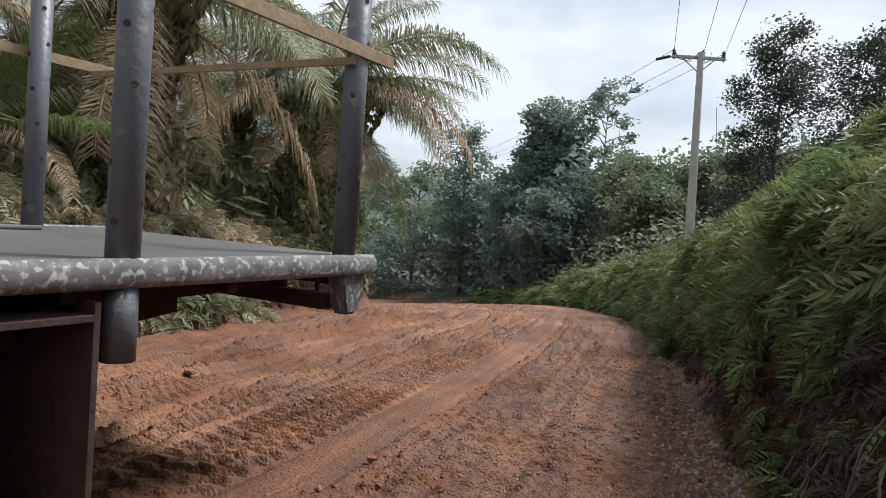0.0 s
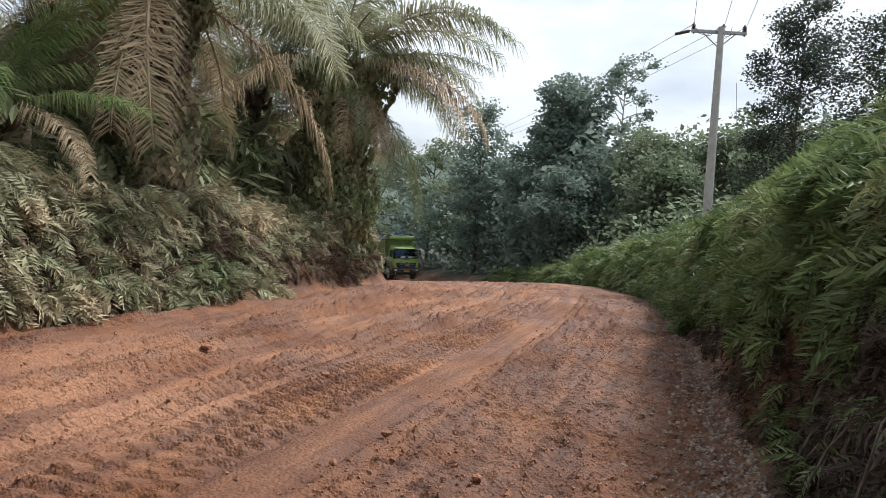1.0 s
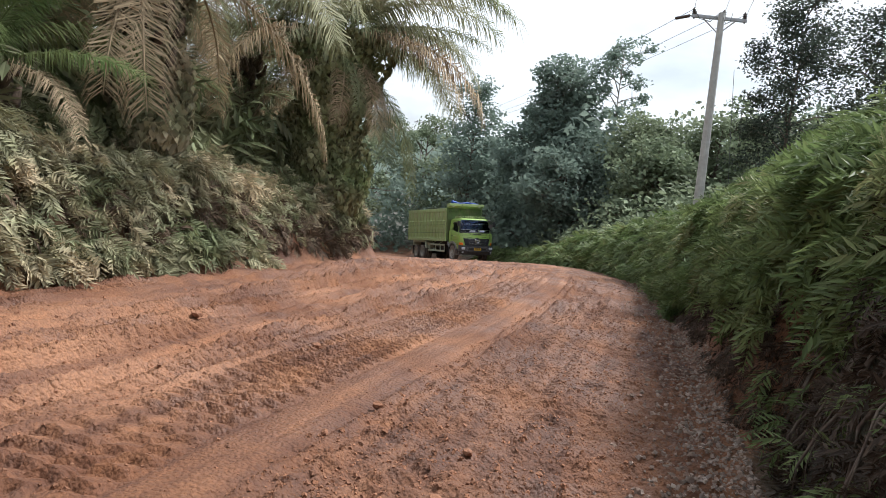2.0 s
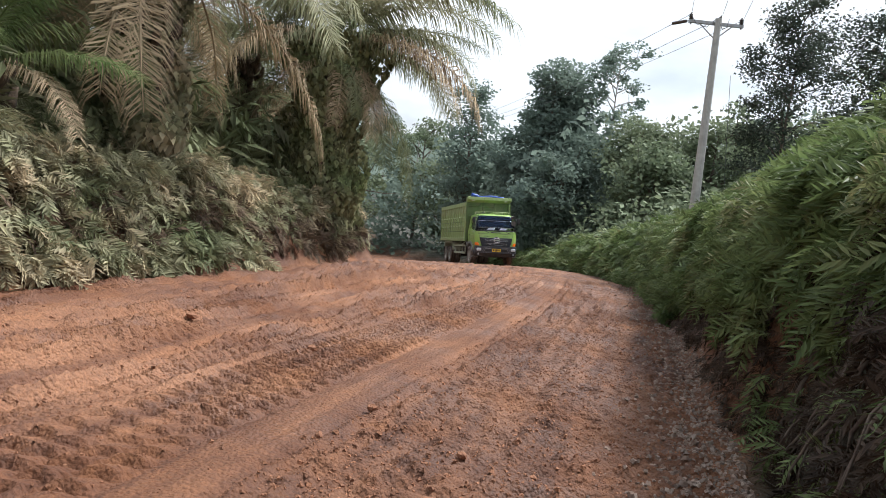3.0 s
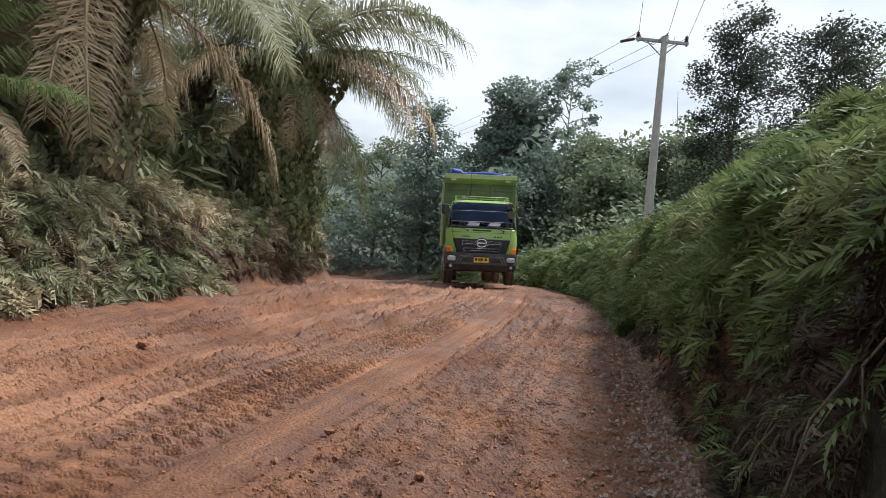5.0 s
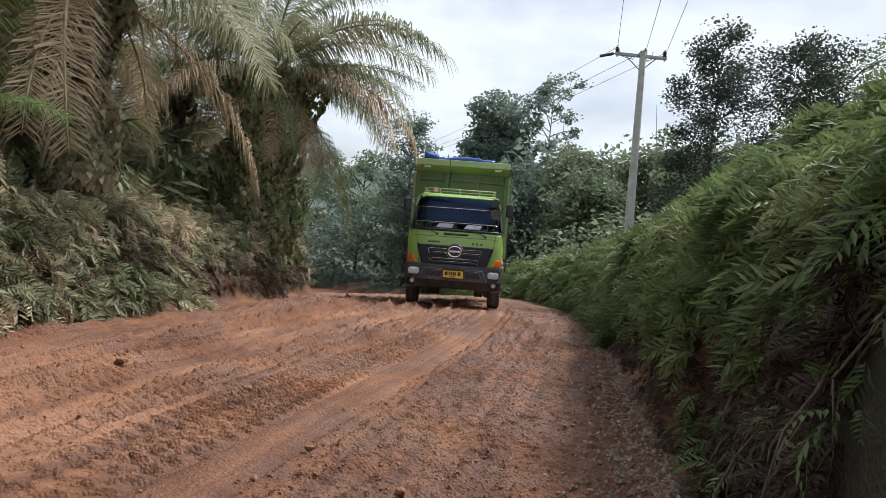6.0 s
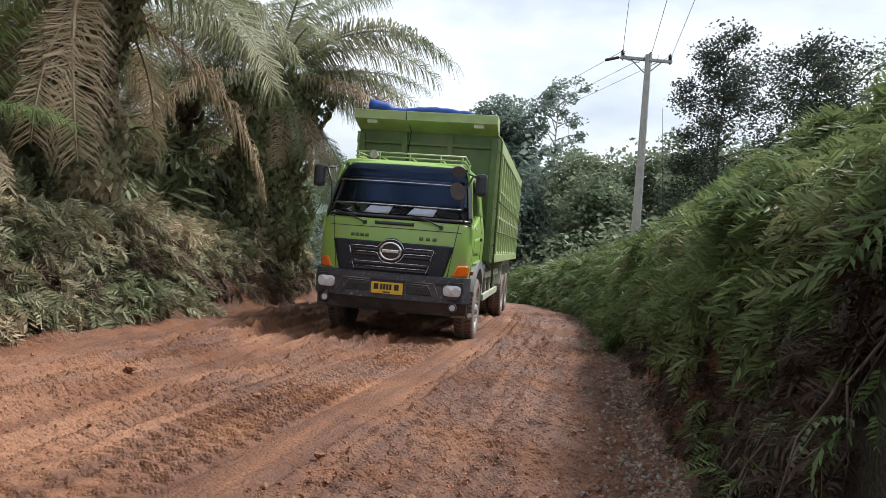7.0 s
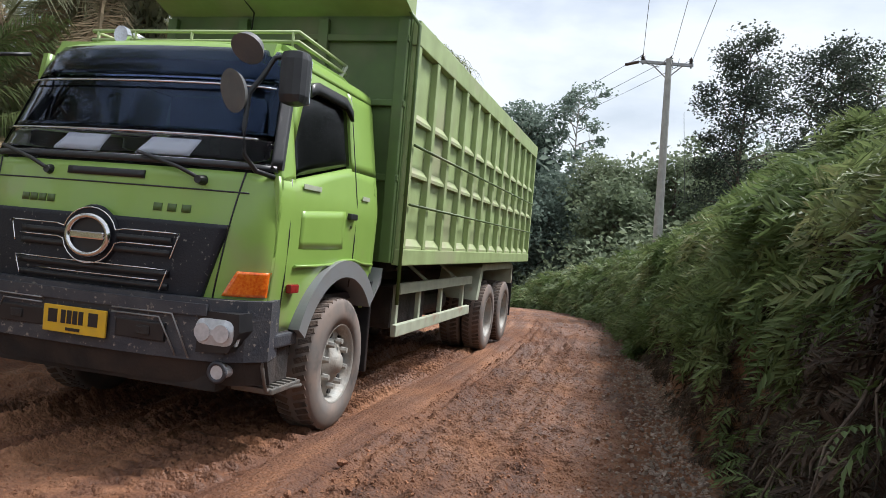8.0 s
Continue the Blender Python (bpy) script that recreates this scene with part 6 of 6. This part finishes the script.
def flatbed():
    """Origin on the ground under the near rear corner; y runs forward to the cab, x to the far side."""
    t = empty("flatbed_truck", label="worn grey steel flatbed truck with stake pipes", category="truck")
    part("bed_plate", boxed(0.05, 2.55, 0.02, 6.6, 1.34, 1.37, bevel=0.005), bed_steel, t)
    for x in (0.0, 2.6):
        bm = bmesh.new()
        prism(bm, [(x + 0.045 * math.cos(a) * (1.2 if math.cos(a) > 0 else 1), 1.315 + 0.066 * math.sin(a)) for a in [2 * math.pi * k / 14 for k in range(14)]], "y", -0.06, 6.6)
        for f in bm.faces:
            f.smooth = len(f.verts) == 4
        part("edge_beam", bm, edge_paint, t, "rounded edge beam with flaking white paint")
    part("rear_beam", boxed(0.05, 2.55, -0.04, 0.04, 1.27, 1.36, bevel=0.015), bed_steel, t)
    for x, y in ((0.06, 0.16), (0.06, 1.73), (0.06, 3.4), (0.06, 5.2), (2.5, 0.66), (2.5, 2.2), (2.5, 3.8), (2.5, 5.4)):
        stake(t, x, y, low=1.33 if y < 0.2 else 0.95)
    stub = rod(bmesh.new(), (0.06, 1.73, 0.93), (0.06, 1.73, 1.28), 0.075, sides=18)
    for f in stub.faces:
        f.smooth = len(f.verts) == 4
    part("stub_pipe", stub, post_paint, t)
    for x in (-0.03, 2.56):
        part("side_board", boxed(x, x + 0.025, -0.12, 2.3, 2.58, 2.655, bevel=0.004), wood, t, "raw timber board nailed across the stakes")
    part("end_board", boxed(0.0, 2.5, 0.24, 0.265, 2.53, 2.575, bevel=0.003), wood, t, "thin timber lath across the bed")
    part("chain", strip([(1.95, 2.6, 1.385), (2.05, 1.8, 1.385), (2.0, 0.9, 1.385)], 0.02, 6), bed_steel, t, "steel cable lying on the bed")
    part("chain", strip([(2.2, 5.0, 1.385), (2.25, 3.0, 1.385), (2.2, 1.5, 1.385)], 0.02, 6), bed_steel, t, "steel cable lying on the bed")
    # underframe
    for x in (0.55, 1.65):
        bm = bmesh.new()
        prism(bm, [(0.1, 1.3), (6.4, 1.3), (6.4, 0.85), (2.4, 0.85), (1.0, 1.02), (1.0, 1.1), (0.1, 1.12)], "x", x, x + 0.1)
        part("frame_rail", bm, rust, t)
    for y in (0.12, 1.0, 1.9, 2.8, 3.7, 4.6, 5.6):
        part("cross_member", boxed(0.1, 2.35, y, y + 0.07, 1.18, 1.335), rust, t)
    part("tail_beam", boxed(0.15, 2.3, 0.1, 0.22, 1.02, 1.12), rust, t)
    bm = bmesh.new()
    prism(bm, [(-0.02, 1.27), (0.24, 1.27), (0.2, 1.1), (0.17, 1.0), (0.05, 1.0), (0.01, 1.12)], "x", 0.0, 0.13)
    bmesh.ops.bevel(bm, geom=list(bm.edges), offset=0.02, segments=2, affect="EDGES")
    part("stake_socket", bm, edge_paint, t, "battered stake socket under the bed's corner")
    part("light_bracket", strip([(0.3, 0.1, 1.2), (0.3, 0.1, 1.05), (0.9, 0.1, 1.05)], 0.018, 6), rust, t)
    part("tail_lamp", boxed(0.62, 0.8, 0.06, 0.1, 1.13, 1.2), lens_mat, t, "small dirty tail lamp")
    for x0 in (0.0, 1.85):
        part("mud_flap", boxed(x0, x0 + 0.8, 1.86, 1.89, 0.22, 1.2, bevel=0.004), rust, t, "dark rusty mud flap")
        part("wheel_guard", boxed(x0, x0 + 0.65, 1.89, 3.6, 1.12, 1.15, bevel=0.004), rust, t)
    for x, sd in ((0.24, -1), (2.21, 1)):
        wheel(t, x, 2.75, 0.52, sd, True)
        wheel(t, x, 5.9, 0.52, sd)
    part("axle", rod(bmesh.new(), (0.2, 2.75, 0.52), (2.2, 2.75, 0.52), 0.08), rust, t)
    part("axle", rod(bmesh.new(), (0.2, 5.9, 0.52), (2.2, 5.9, 0.52), 0.08), rust, t)
    return t


flat_truck = flatbed()


# ---- what moves ----
TRUCK = [(0.0, -8.3, 70, -6.75, 24, -3, -1), (0.8, -5.5, 63.5, -6.25, 23, -4, -1.2), (1.3, -3.8, 59.5, -5.8, 23, -5, -1.2), (1.7, -2.7, 56.5, -5.4, 22, -5.5, -1.5), (1.8, 1.15, 48.0, -4.2, 23.5, -6.5, -2.5), (2.0, 1.7, 46.5, -4.0, 22.5, -6.5, -2.5), (3.5, 3.25, 34.8, -2.37, 5.5, -5.5, -4.0), (4.0, 3.28, 31.6, -1.96, 2.8, -5.2, -4.3),
         (4.5, 3.0, 27.5, -1.53, 0.0, -5, -4.0), (6.0, 1.83, 18.1, -0.74, -6.9, -2.9, -1.2), (6.5, 1.1, 15.05, -0.54, -9.4, -2.1, -0.8), (7.0, 0.28, 11.75, -0.39, -13.0, -1.9, -0.8), (7.5, -0.65, 8.72, -0.22, -15.4, -1.8, -0.4), (8.0, -1.68, 5.85, -0.07, -17.9, -1.5, 0.1)]


def flat_pose(s):
    """The flatbed after s metres: its near rear corner runs off past the camera along the road."""
    x, y = -0.47 - 0.478 * s, 4.53 - 0.879 * s
    # local y points forward along the way it drives, local x to the far side
    return Matrix.Translation((x, y, -0.03 + 0.012 * s * min(1, s))) @ Matrix.Rotation(math.atan2(0.478, -0.879), 4, "Z") @ Matrix.Identity(4)


def roll_wheels(thing, way, radius=0.505):
    """Turns the wheels of thing by the metres it has gone: way is rows of (seconds, metres)."""
    ts, ds = zip(*way)
    rows, done = [], None
    for k in range(int(ts[-1] * 30) + 1):
        t = k / 30
        a = math.degrees(float(np.interp(t, ts, ds)) / radius)
        if done is None or abs(a - done) >= 60 or k == int(ts[-1] * 30):
            rows.append((t, a))
            done = a
    for w in [c for c in thing.children if c.name.split(".")[0] == "wheel"]:
        at = w.matrix_basis.translation.copy()
        walk(w, [(t, pose(*at, a if thing is truck else -a)) for t, a in rows])


def motions():
    walk(truck, [(t, pose(x, y, z, p, r, w)) for t, x, y, z, w, p, r in TRUCK])
    gone, way = 0.0, []
    for a, b in zip(TRUCK, TRUCK[1:] + TRUCK[-1:]):
        way.append((a[0], gone))
        gone += math.hypot(b[1] - a[1], b[2] - a[2])
    roll_wheels(truck, way)
    FLAT = ((0, 0.04), (0.1, 0.34), (0.2, 0.67), (0.3, 1.02), (0.4, 1.44), (0.5, 1.91), (0.6, 2.4), (1.0, 4.4), (2.0, 9.4), (4.0, 19.4), (6.0, 29.4), (8.0, 39.4))
    walk(flat_truck, [(t, flat_pose(s)) for t, s in FLAT])
    roll_wheels(flat_truck, FLAT)


motions()
